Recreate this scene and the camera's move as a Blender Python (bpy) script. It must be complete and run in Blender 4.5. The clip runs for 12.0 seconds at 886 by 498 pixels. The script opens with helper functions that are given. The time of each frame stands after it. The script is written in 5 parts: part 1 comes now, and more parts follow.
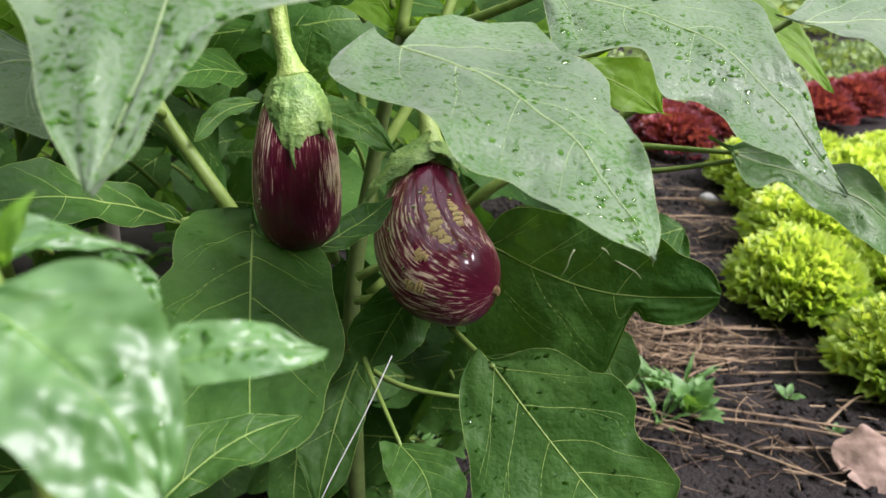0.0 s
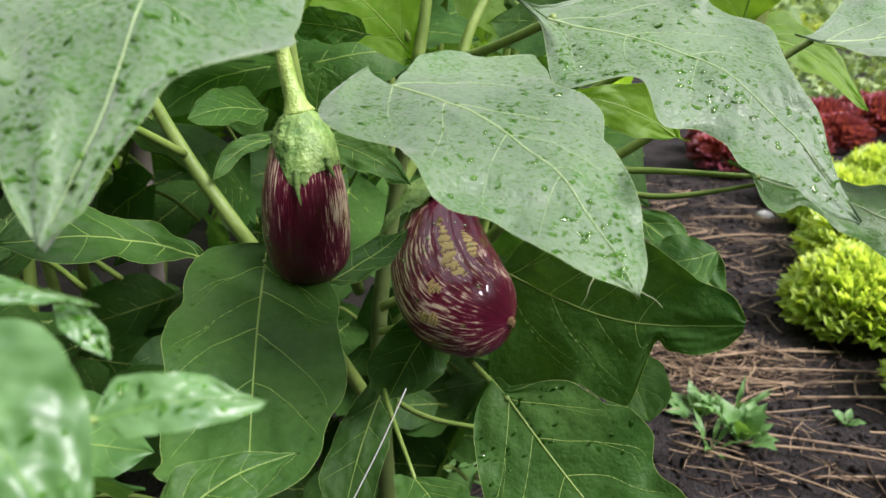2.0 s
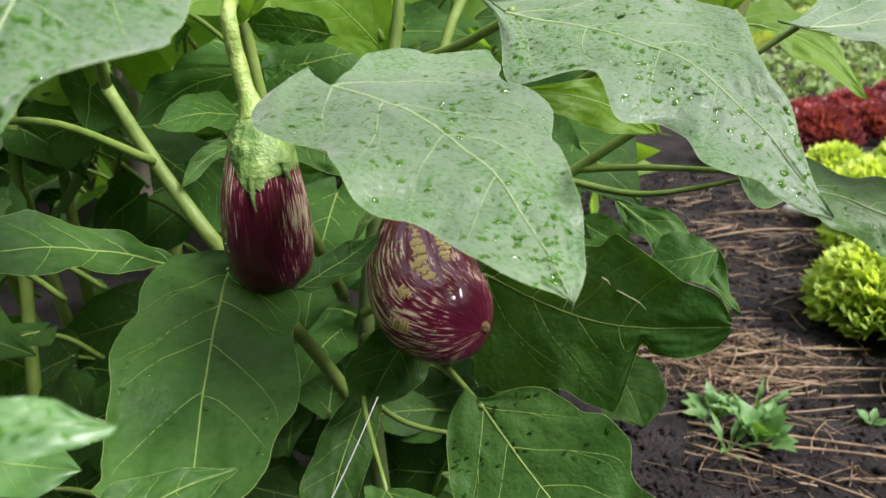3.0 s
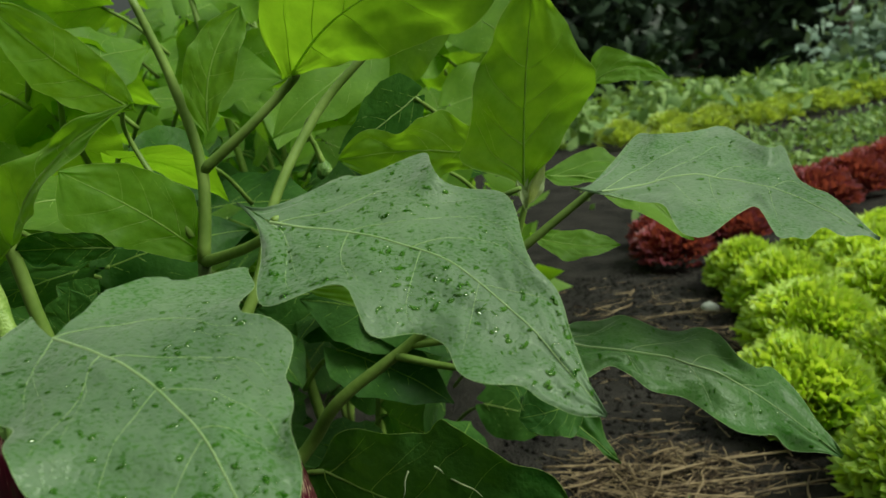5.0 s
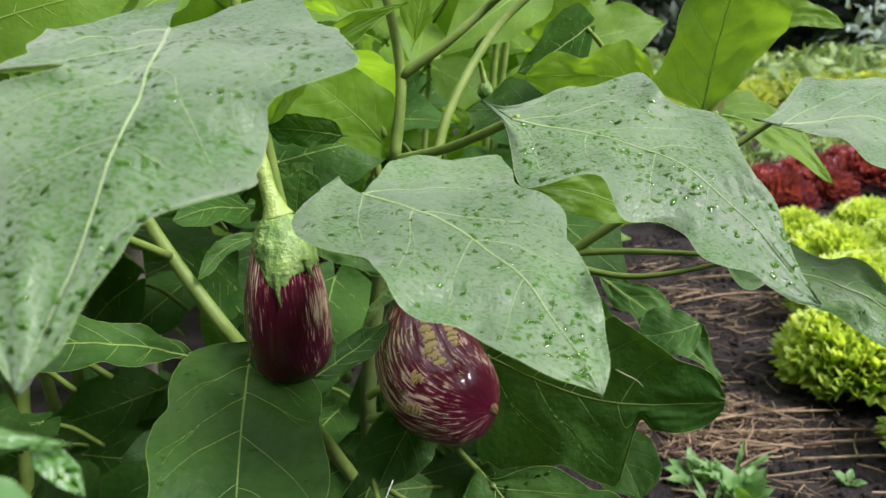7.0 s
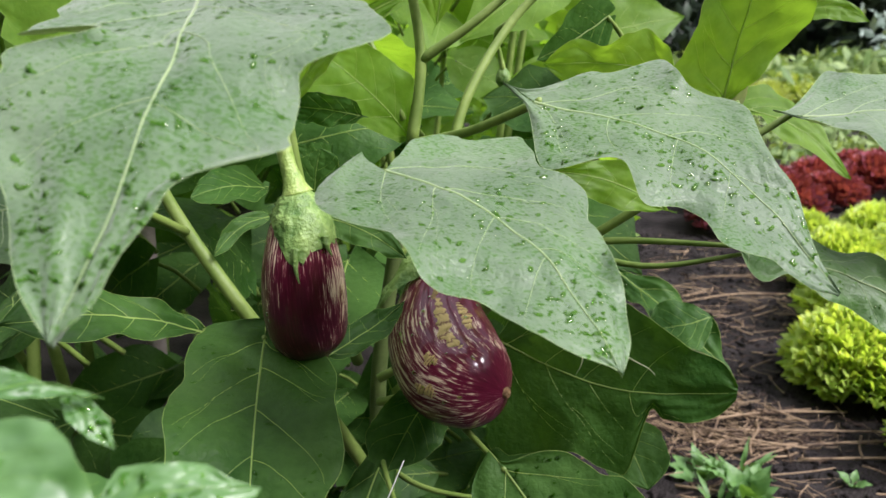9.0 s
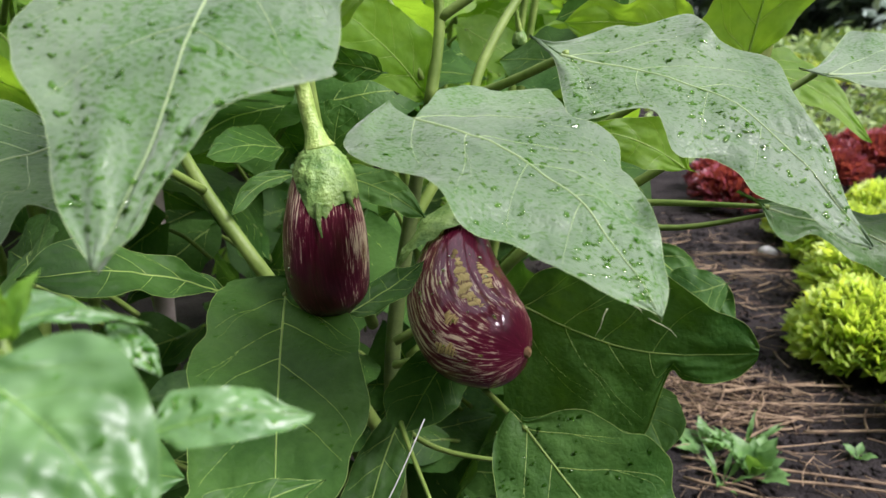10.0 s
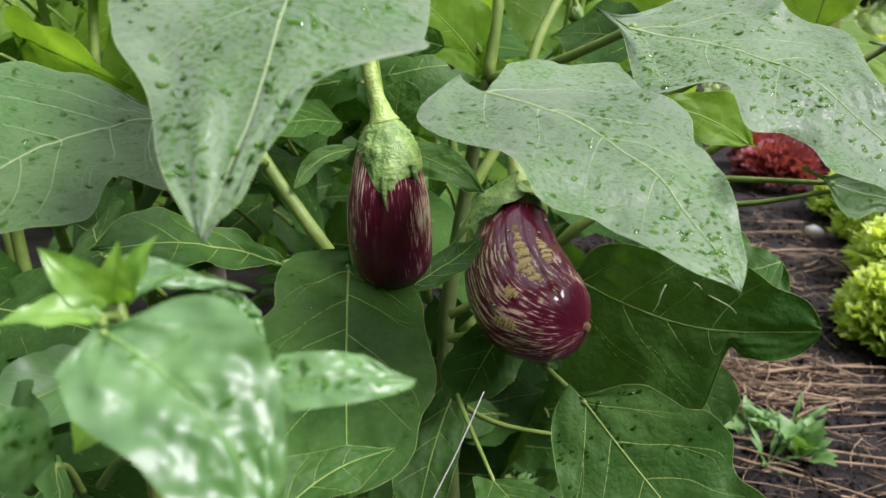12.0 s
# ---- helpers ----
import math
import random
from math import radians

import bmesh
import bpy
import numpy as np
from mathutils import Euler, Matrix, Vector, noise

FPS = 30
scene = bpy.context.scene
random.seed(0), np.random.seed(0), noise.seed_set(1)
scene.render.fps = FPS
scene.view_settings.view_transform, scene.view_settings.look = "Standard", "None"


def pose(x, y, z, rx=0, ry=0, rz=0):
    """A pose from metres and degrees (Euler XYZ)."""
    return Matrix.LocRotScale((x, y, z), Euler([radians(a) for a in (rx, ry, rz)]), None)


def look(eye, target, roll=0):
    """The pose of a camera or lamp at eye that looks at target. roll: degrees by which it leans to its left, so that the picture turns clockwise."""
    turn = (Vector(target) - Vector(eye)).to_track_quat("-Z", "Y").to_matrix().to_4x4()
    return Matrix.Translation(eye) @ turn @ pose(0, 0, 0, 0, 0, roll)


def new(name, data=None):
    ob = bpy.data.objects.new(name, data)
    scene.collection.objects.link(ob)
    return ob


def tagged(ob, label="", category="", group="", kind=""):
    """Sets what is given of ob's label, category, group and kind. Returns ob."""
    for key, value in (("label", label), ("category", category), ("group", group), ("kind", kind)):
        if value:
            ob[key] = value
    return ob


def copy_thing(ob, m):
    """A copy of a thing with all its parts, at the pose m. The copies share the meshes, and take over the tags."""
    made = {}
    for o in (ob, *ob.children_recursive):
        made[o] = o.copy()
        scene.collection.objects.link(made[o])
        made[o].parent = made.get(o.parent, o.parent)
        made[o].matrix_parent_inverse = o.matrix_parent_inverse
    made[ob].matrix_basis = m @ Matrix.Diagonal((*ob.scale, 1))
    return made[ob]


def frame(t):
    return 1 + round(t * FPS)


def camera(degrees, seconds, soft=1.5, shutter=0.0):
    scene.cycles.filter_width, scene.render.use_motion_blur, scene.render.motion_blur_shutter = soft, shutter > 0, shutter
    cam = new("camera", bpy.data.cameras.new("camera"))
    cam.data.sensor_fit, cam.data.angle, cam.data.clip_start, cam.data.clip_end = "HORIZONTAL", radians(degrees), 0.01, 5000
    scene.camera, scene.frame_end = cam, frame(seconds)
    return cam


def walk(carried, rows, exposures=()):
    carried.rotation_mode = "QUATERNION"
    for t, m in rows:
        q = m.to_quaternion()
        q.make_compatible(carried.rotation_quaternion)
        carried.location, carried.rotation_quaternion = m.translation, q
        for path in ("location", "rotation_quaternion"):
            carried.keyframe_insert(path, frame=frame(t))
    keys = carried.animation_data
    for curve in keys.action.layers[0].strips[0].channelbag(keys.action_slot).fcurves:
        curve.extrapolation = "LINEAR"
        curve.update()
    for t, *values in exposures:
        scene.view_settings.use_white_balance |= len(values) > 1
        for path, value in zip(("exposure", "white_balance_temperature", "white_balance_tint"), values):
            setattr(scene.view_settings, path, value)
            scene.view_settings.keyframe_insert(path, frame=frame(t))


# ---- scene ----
cam = camera(58.0, 12.0)
PATH = [
    (0, (-0.0265, 0.0148, 0.6476), (0.0154, 0.4791, 0.4669), 3.50),
    (0.5, (-0.0265, 0.0120, 0.6490), (0.0152, 0.4767, 0.4692), 3.42),
    (1, (-0.0184, 0.0132, 0.6493), (0.0153, 0.4787, 0.4698), 2.79),
    (1.5, (-0.0022, 0.0152, 0.6570), (0.0100, 0.4827, 0.4801), 1.52),
    (2, (0.0032, 0.0165, 0.6549), (0.0071, 0.4867, 0.4850), 0.95),
    (2.5, (0.0042, 0.0185, 0.6536), (0.0058, 0.4893, 0.4853), 0.69),
    (3, (0.0419, 0.0315, 0.6519), (0.0248, 0.5015, 0.4822), -1.01),
    (3.5, (0.1083, 0.0503, 0.6535), (0.1197, 0.5275, 0.5048), -2.84),
    (3.7, (0.1355, 0.0603, 0.6600), (0.1565, 0.5388, 0.5165), -3.15),
    (5.3, (0.1277, 0.0650, 0.6860), (0.1441, 0.5551, 0.5880), -6.62),
    (5.5, (0.1142, 0.0569, 0.6744), (0.1320, 0.5470, 0.5771), -6.63),
    (6, (0.0666, 0.0370, 0.6674), (0.0891, 0.5218, 0.5471), -4.91),
    (6.5, (0.0329, 0.0201, 0.6727), (0.0438, 0.5030, 0.5436), -2.90),
    (7, (0.0152, 0.0091, 0.6748), (0.0207, 0.4915, 0.5434), -1.39),
    (9, (0.0079, 0.0062, 0.6671), (0.0100, 0.4879, 0.5330), 0.07),
    (9.5, (0.0055, 0.0078, 0.6619), (0.0084, 0.4892, 0.5267), 0.23),
    (10, (-0.0067, 0.0070, 0.6517), (-0.0034, 0.4853, 0.5062), 0.34),
    (10.5, (-0.0172, 0.0072, 0.6465), (-0.0212, 0.4833, 0.4939), 0.49),
    (11, (-0.0189, 0.0063, 0.6471), (-0.0276, 0.4811, 0.4906), 0.50),
    (11.5, (-0.0229, 0.0049, 0.6486), (-0.0354, 0.4793, 0.4911), 0.22),
    (12, (-0.0234, 0.0032, 0.6508), (-0.0413, 0.4769, 0.4917), 0.02),
]
cam.data.dof.use_dof, cam.data.dof.focus_distance, cam.data.dof.aperture_fstop = True, 0.47, 15.0
walk(cam, [(t, look(eye, target, roll)) for t, eye, target, roll in PATH],
     exposures=[(0, 0.66, 6200, 25), (3.7, 0.66, 6350, 20), (5.2, -0.46, 6900, -14), (5.5, -0.40, 6900, -13), (5.9, 0.03, 6750, 0), (6.3, 0.50, 6350, 18), (12.0, 0.58, 6150, 27)])

# ------------------------------------------------------------ light
world = bpy.data.worlds.new("overcast_sky")
scene.world = world
world.use_nodes = True
wn, wl_ = world.node_tree.nodes, world.node_tree.links
sky = wn.new("ShaderNodeTexSky")
sky.sky_type = "NISHITA"
sky.sun_disc = False
sky.sun_elevation = radians(44)
sky.sun_rotation = radians(118)
sky.air_density, sky.dust_density, sky.ozone_density = 1.0, 6.0, 1.0
# cloud: brighter overhead than near the horizon
tc, sep, rise = wn.new("ShaderNodeTexCoord"), wn.new("ShaderNodeSeparateXYZ"), wn.new("ShaderNodeMapRange")
power = wn.new("ShaderNodeMath")
power.operation = "POWER"
power.use_clamp = True
power.inputs[1].default_value = 2.0
wl_.new(tc.outputs["Generated"], sep.inputs[0]), wl_.new(sep.outputs[2], power.inputs[0]), wl_.new(power.outputs[0], rise.inputs[0])
rise.inputs[1].default_value, rise.inputs[2].default_value = 0.0, 1.0
rise.inputs[3].default_value, rise.inputs[4].default_value = 0.14, 2.7
grey = wn.new("ShaderNodeVectorMath")
grey.operation = "SCALE"
grey.inputs[0].default_value = (15.5, 16.0, 15.6)
wl_.new(rise.outputs[0], grey.inputs["Scale"])
cloud = wn.new("ShaderNodeMix")
cloud.data_type = "RGBA"
cloud.inputs[0].default_value = 0.85
wl_.new(sky.outputs[0], cloud.inputs[6]), wl_.new(grey.outputs[0], cloud.inputs[7])
wl_.new(cloud.outputs[2], wn["Background"].inputs[0])
wn["Background"].inputs[1].default_value = 0.037

sun_data = bpy.data.lights.new("sun", "SUN")
sun_data.energy, sun_data.angle, sun_data.color = 5.0, radians(26), (1, 0.98, 0.94)
sun = new("sun", sun_data)
sun.matrix_world = look((2.6, -0.85, 3.3), (0.1, 0.5, 0.4))
scene.view_settings.exposure = 0.0


# ------------------------------------------------------------ materials
def material(name, low, high, rough=0.5, scale=30.0, bump=0.2, translucent=0.0, spec=0.5, fine=6.0, coat=0.0, island=0.0, wet=0.0, net=0.0, sheen=0.0, depth=0.003):
    """Two scales of noise between two colours, with a fine bump; translucent: the share of light let through."""
    m = bpy.data.materials.new(name)
    m.use_nodes = True
    n, l = m.node_tree.nodes, m.node_tree.links
    b = n["Principled BSDF"]
    co = n.new("ShaderNodeTexCoord")
    big, small = n.new("ShaderNodeTexNoise"), n.new("ShaderNodeTexNoise")
    big.inputs["Scale"].default_value, small.inputs["Scale"].default_value = scale, scale * fine
    big.inputs["Detail"].default_value = small.inputs["Detail"].default_value = 10 if depth > 0.01 else 4
    l.new(co.outputs["Object"], big.inputs["Vector"]), l.new(co.outputs["Object"], small.inputs["Vector"])
    add = n.new("ShaderNodeMath")
    add.operation = "MULTIPLY_ADD"
    add.inputs[1].default_value = 0.35
    l.new(small.outputs[0], add.inputs[0]), l.new(big.outputs[0], add.inputs[2])
    ramp = n.new("ShaderNodeValToRGB")
    ramp.color_ramp.elements[0].position, ramp.color_ramp.elements[1].position = 0.45, 0.9
    ramp.color_ramp.elements[0].color, ramp.color_ramp.elements[1].color = (*low, 1), (*high, 1)
    last = add.outputs[0]
    if island:
        geo, mad = n.new("ShaderNodeNewGeometry"), n.new("ShaderNodeMath")
        mad.operation = "MULTIPLY_ADD"
        mad.inputs[1].default_value = island
        l.new(geo.outputs["Random Per Island"], mad.inputs[0]), l.new(last, mad.inputs[2])
        sub = n.new("ShaderNodeMath")
        sub.operation = "SUBTRACT"
        sub.inputs[1].default_value = island / 2
        l.new(mad.outputs[0], sub.inputs[0])
        last = sub.outputs[0]
    l.new(last, ramp.inputs[0])
    colour = ramp.outputs[0]
    if wet:  # dark flecks where rain has spread
        spots, where, cut = n.new("ShaderNodeTexNoise"), n.new("ShaderNodeTexNoise"), n.new("ShaderNodeMapRange")
        spots.inputs["Scale"].default_value, spots.inputs["Detail"].default_value = 620, 1.5
        where.inputs["Scale"].default_value = 22
        strokes = n.new("ShaderNodeMapping")
        strokes.inputs["Scale"].default_value = (0.7, 1.5, 1.2)
        l.new(co.outputs["Object"], strokes.inputs[0]), l.new(strokes.outputs[0], spots.inputs["Vector"]), l.new(co.outputs["Object"], where.inputs["Vector"])
        both = n.new("ShaderNodeMath")
        both.operation = "MULTIPLY_ADD"
        both.inputs[1].default_value = 0.45
        l.new(where.outputs[0], both.inputs[0]), l.new(spots.outputs[0], both.inputs[2])
        cut.inputs[1].default_value, cut.inputs[2].default_value = 0.805, 0.845
        l.new(both.outputs[0], cut.inputs[0])
        dark = n.new("ShaderNodeMix")
        dark.data_type, dark.blend_type = "RGBA", "MULTIPLY"
        dark.inputs[7].default_value = (0.5, 0.80, 0.2, 1)
        scaled = n.new("ShaderNodeMath")
        scaled.operation = "MULTIPLY"
        scaled.inputs[1].default_value = wet
        l.new(cut.outputs[0], scaled.inputs[0]), l.new(scaled.outputs[0], dark.inputs[0])
        l.new(colour, dark.inputs[6])
        # worn patches in the bloom
        worn, rub = n.new("ShaderNodeMapRange"), n.new("ShaderNodeMix")
        worn.inputs[1].default_value, worn.inputs[2].default_value, worn.inputs[4].default_value = 0.42, 0.68, 0.7
        rub.data_type, rub.blend_type = "RGBA", "MULTIPLY"
        rub.inputs[7].default_value = (0.68, 0.88, 0.62, 1)
        where.inputs["Detail"].default_value, where.inputs["Roughness"].default_value = 5, 0.6
        l.new(where.outputs[0], worn.inputs[0]), l.new(worn.outputs[0], rub.inputs[0]), l.new(dark.outputs[2], rub.inputs[6])
        colour = rub.outputs[2]
        gloss = n.new("ShaderNodeMapRange")
        gloss.inputs[3].default_value, gloss.inputs[4].default_value = rough, 0.36
        l.new(scaled.outputs[0], gloss.inputs[0]), l.new(gloss.outputs[0], b.inputs["Roughness"])
    l.new(colour, b.inputs["Base Color"])
    b.inputs["Roughness"].default_value, b.inputs["Specular IOR Level"].default_value = rough, spec
    if coat:
        b.inputs["Coat Weight"].default_value, b.inputs["Coat Roughness"].default_value = coat, 0.12
    bp = n.new("ShaderNodeBump")
    bp.inputs["Strength"].default_value, bp.inputs["Distance"].default_value = bump, depth
    if sheen:
        b.inputs["Sheen Weight"].default_value, b.inputs["Sheen Roughness"].default_value = sheen, 0.5
        if wet:  # no bloom where the leaf is wet
            dry = n.new("ShaderNodeMapRange")
            dry.inputs[3].default_value, dry.inputs[4].default_value = sheen, 0.0
            l.new(scaled.outputs[0], dry.inputs[0]), l.new(dry.outputs[0], b.inputs["Sheen Weight"])
    l.new(add.outputs[0], bp.inputs["Height"]), l.new(bp.outputs[0], b.inputs["Normal"])
    if net:  # the fine net of veins: sunken, slightly paler lines
        cells, edge, bump2 = n.new("ShaderNodeTexVoronoi"), n.new("ShaderNodeMapRange"), n.new("ShaderNodeBump")
        cells.feature = "DISTANCE_TO_EDGE"
        cells.inputs["Scale"].default_value = net
        l.new(co.outputs["Object"], cells.inputs["Vector"])
        edge.inputs[1].default_value, edge.inputs[2].default_value = 0.0, 0.22
        l.new(cells.outputs["Distance"], edge.inputs[0])
        bump2.inputs["Strength"].default_value, bump2.inputs["Distance"].default_value = 0.12, 0.001
        l.new(edge.outputs[0], bump2.inputs["Height"]), l.new(bp.outputs[0], bump2.inputs["Normal"])
        l.new(bump2.outputs[0], b.inputs["Normal"])
        pale, line = n.new("ShaderNodeMix"), n.new("ShaderNodeMapRange")
        pale.data_type, pale.blend_type = "RGBA", "MULTIPLY"
        pale.inputs[7].default_value = (1.15, 1.1, 1.12, 1)
        line.inputs[1].default_value, line.inputs[2].default_value, line.inputs[3].default_value, line.inputs[4].default_value = 0.0, 0.07, 0.7, 0.0
        l.new(cells.outputs["Distance"], line.inputs[0]), l.new(line.outputs[0], pale.inputs[0])
        l.new(colour, pale.inputs[6]), l.new(pale.outputs[2], b.inputs["Base Color"])
    if translucent:
        tr, mix = n.new("ShaderNodeBsdfTranslucent"), n.new("ShaderNodeMixShader")
        mix.inputs[0].default_value = translucent
        bright = n.new("ShaderNodeMix")
        bright.data_type, bright.blend_type = "RGBA", "MULTIPLY"
        bright.inputs[0].default_value = 1.0
        bright.inputs[7].default_value = (2.6, 2.5, 0.9, 1)
        l.new(ramp.outputs[0], bright.inputs[6]), l.new(bright.outputs[2], tr.inputs[0])
        l.new(b.outputs[0], mix.inputs[1]), l.new(tr.outputs[0], mix.inputs[2])
        l.new(mix.outputs[0], n["Material Output"].inputs[0])
    return m


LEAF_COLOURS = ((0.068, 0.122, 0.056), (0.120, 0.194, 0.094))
# lower and inner leaves: little bloom, and shade put into a darker green
LEAF_SHADED = material("shaded_eggplant_leaf", (0.016, 0.062, 0.007), (0.058, 0.138, 0.026), 0.5, 14, 0.9, 0.26, 0.16, 14, net=240, sheen=0.02)
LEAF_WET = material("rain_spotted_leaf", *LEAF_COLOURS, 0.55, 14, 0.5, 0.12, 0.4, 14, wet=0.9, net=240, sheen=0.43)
LEAF_YOUNG = material("young_leaf", (0.095, 0.200, 0.018), (0.165, 0.295, 0.038), 0.55, 14, 0.5, 0.48, 0.3, 14, net=240, sheen=0.05)
LEAF_DULL = material("half_bloomed_leaf", (0.042, 0.105, 0.022), (0.085, 0.170, 0.046), 0.5, 14, 0.7, 0.15, 0.35, 14, wet=0.8, net=240, sheen=0.16)
VEIN = material("leaf_vein", (0.21, 0.32, 0.075), (0.32, 0.43, 0.13), 0.55, 60, 0.1, 0.4, sheen=0.15)
VEIN_BLOOM = material("bloomed_vein", (0.16, 0.26, 0.085), (0.25, 0.35, 0.14), 0.55, 60, 0.1, 0.1, sheen=0.5)
FUR = material("furry_shoot", (0.26, 0.33, 0.17), (0.44, 0.50, 0.32), 0.7, 90, 0.4, 0.2, 0.2, sheen=0.3)
STEM = material("green_stem", (0.11, 0.19, 0.026), (0.21, 0.30, 0.065), 0.55, 40, 0.25)
OLD_STEM = material("old_stem", (0.040, 0.068, 0.012), (0.090, 0.135, 0.030), 0.65, 40, 0.5)
STALK = material("fruit_stalk", (0.15, 0.26, 0.04), (0.34, 0.45, 0.12), 0.5, 90, 0.7)
CALYX = material("calyx", (0.040, 0.120, 0.013), (0.24, 0.37, 0.095), 0.5, 90, 1.0, 0.0, 0.5, 5)
PEPPER = material("pepper_leaf", (0.045, 0.130, 0.028), (0.090, 0.215, 0.052), 0.43, 45, 0.06, 0.15, 0.8, 4)
PEPPER_YOUNG = material("young_pepper_leaf", (0.11, 0.26, 0.028), (0.21, 0.40, 0.065), 0.42, 45, 0.1, 0.3, 0.7, 4)
PEPPER_VEIN = material("pepper_vein", (0.11, 0.25, 0.04), (0.17, 0.32, 0.07), 0.4, 60, 0.1)
BROWN_CORK = material("brown_cork", (0.10, 0.05, 0.02), (0.32, 0.20, 0.08), 0.75, 260, 0.9)
SOIL = material("dark_soil", (0.0070, 0.0060, 0.0056), (0.038, 0.0325, 0.030), 0.9, 9, 1.0, 0, 0.2, 22, island=0.15, depth=0.03)
STRAW = material("straw", (0.05, 0.031, 0.019), (0.29, 0.21, 0.125), 0.7, 20, 0.3, 0, 0.3, 5, 0, 1.0)
LETTUCE = material("green_lettuce", (0.19, 0.31, 0.033), (0.44, 0.55, 0.13), 0.5, 18, 0.2, 0.3, 0.35, 4, 0, 0.35)
RED_LETTUCE = material("red_lettuce", (0.075, 0.015, 0.026), (0.28, 0.062, 0.085), 0.45, 16, 0.2, 0.25, 0.4, 4, 0, 0.3)
YELLOW_LETTUCE = material("yellow_lettuce", (0.22, 0.29, 0.055), (0.38, 0.46, 0.15), 0.5, 9, 0.2, 0.3, 0.4, 4, 0, 0.3)
FAR_GREEN = material("far_green", (0.10, 0.18, 0.050), (0.25, 0.35, 0.130), 0.6, 6, 0.2, 0.2, 0.3, 4, 0, 0.4)
GREY_GREEN = material("grey_green", (0.154, 0.238, 0.182), (0.294, 0.378, 0.315), 0.55, 6, 0.2, 0.1, 0.4, 4, 0, 0.3)
HEDGE = material("hedge_leaf", (0.0075, 0.0195, 0.009), (0.0375, 0.0675, 0.0338), 0.5, 1.5, 0.2, 0.1, 0.4, 6, 0, 0.6)
BARK = material("bark", (0.03, 0.02, 0.016), (0.09, 0.065, 0.05), 0.85, 6, 1.0)
WEED = material("weed_leaf", (0.0525, 0.1425, 0.03), (0.12, 0.2475, 0.0675), 0.5, 40, 0.2, 0.2, 0.4, 4, 0, 0.3)
DRY = material("dry_leaf", (0.17, 0.11, 0.078), (0.31, 0.22, 0.165), 0.7, 60, 0.6)
STONE = material("white_stone", (0.36, 0.36, 0.3456), (0.576, 0.576, 0.5616), 0.7, 60, 0.6)
STAKE = material("weathered_stake", (0.22, 0.18, 0.16), (0.42, 0.36, 0.33), 0.75, 30, 0.6)
TWINE = material("white_twine", (0.45, 0.46, 0.42), (0.7, 0.7, 0.66), 0.6, 300, 0.3)
FLEECE = material("white_fleece", (0.4125, 0.435, 0.45), (0.5625, 0.585, 0.6), 0.8, 4, 0.4)

WATER = bpy.data.materials.new("water_drop")
WATER.use_nodes = True
wat, wlk = WATER.node_tree.nodes, WATER.node_tree.links
film, shine, gleam, both = wat.new("ShaderNodeBsdfTransparent"), wat.new("ShaderNodeBsdfGlossy"), wat.new("ShaderNodeFresnel"), wat.new("ShaderNodeMixShader")
film.inputs[0].default_value = (0.62, 0.84, 0.36, 1)
shine.inputs["Roughness"].default_value = 0.04
gleam.inputs["IOR"].default_value = 1.4
wlk.new(gleam.outputs[0], both.inputs[0]), wlk.new(film.outputs[0], both.inputs[1]), wlk.new(shine.outputs[0], both.inputs[2])
wlk.new(both.outputs[0], wat["Material Output"].inputs[0])


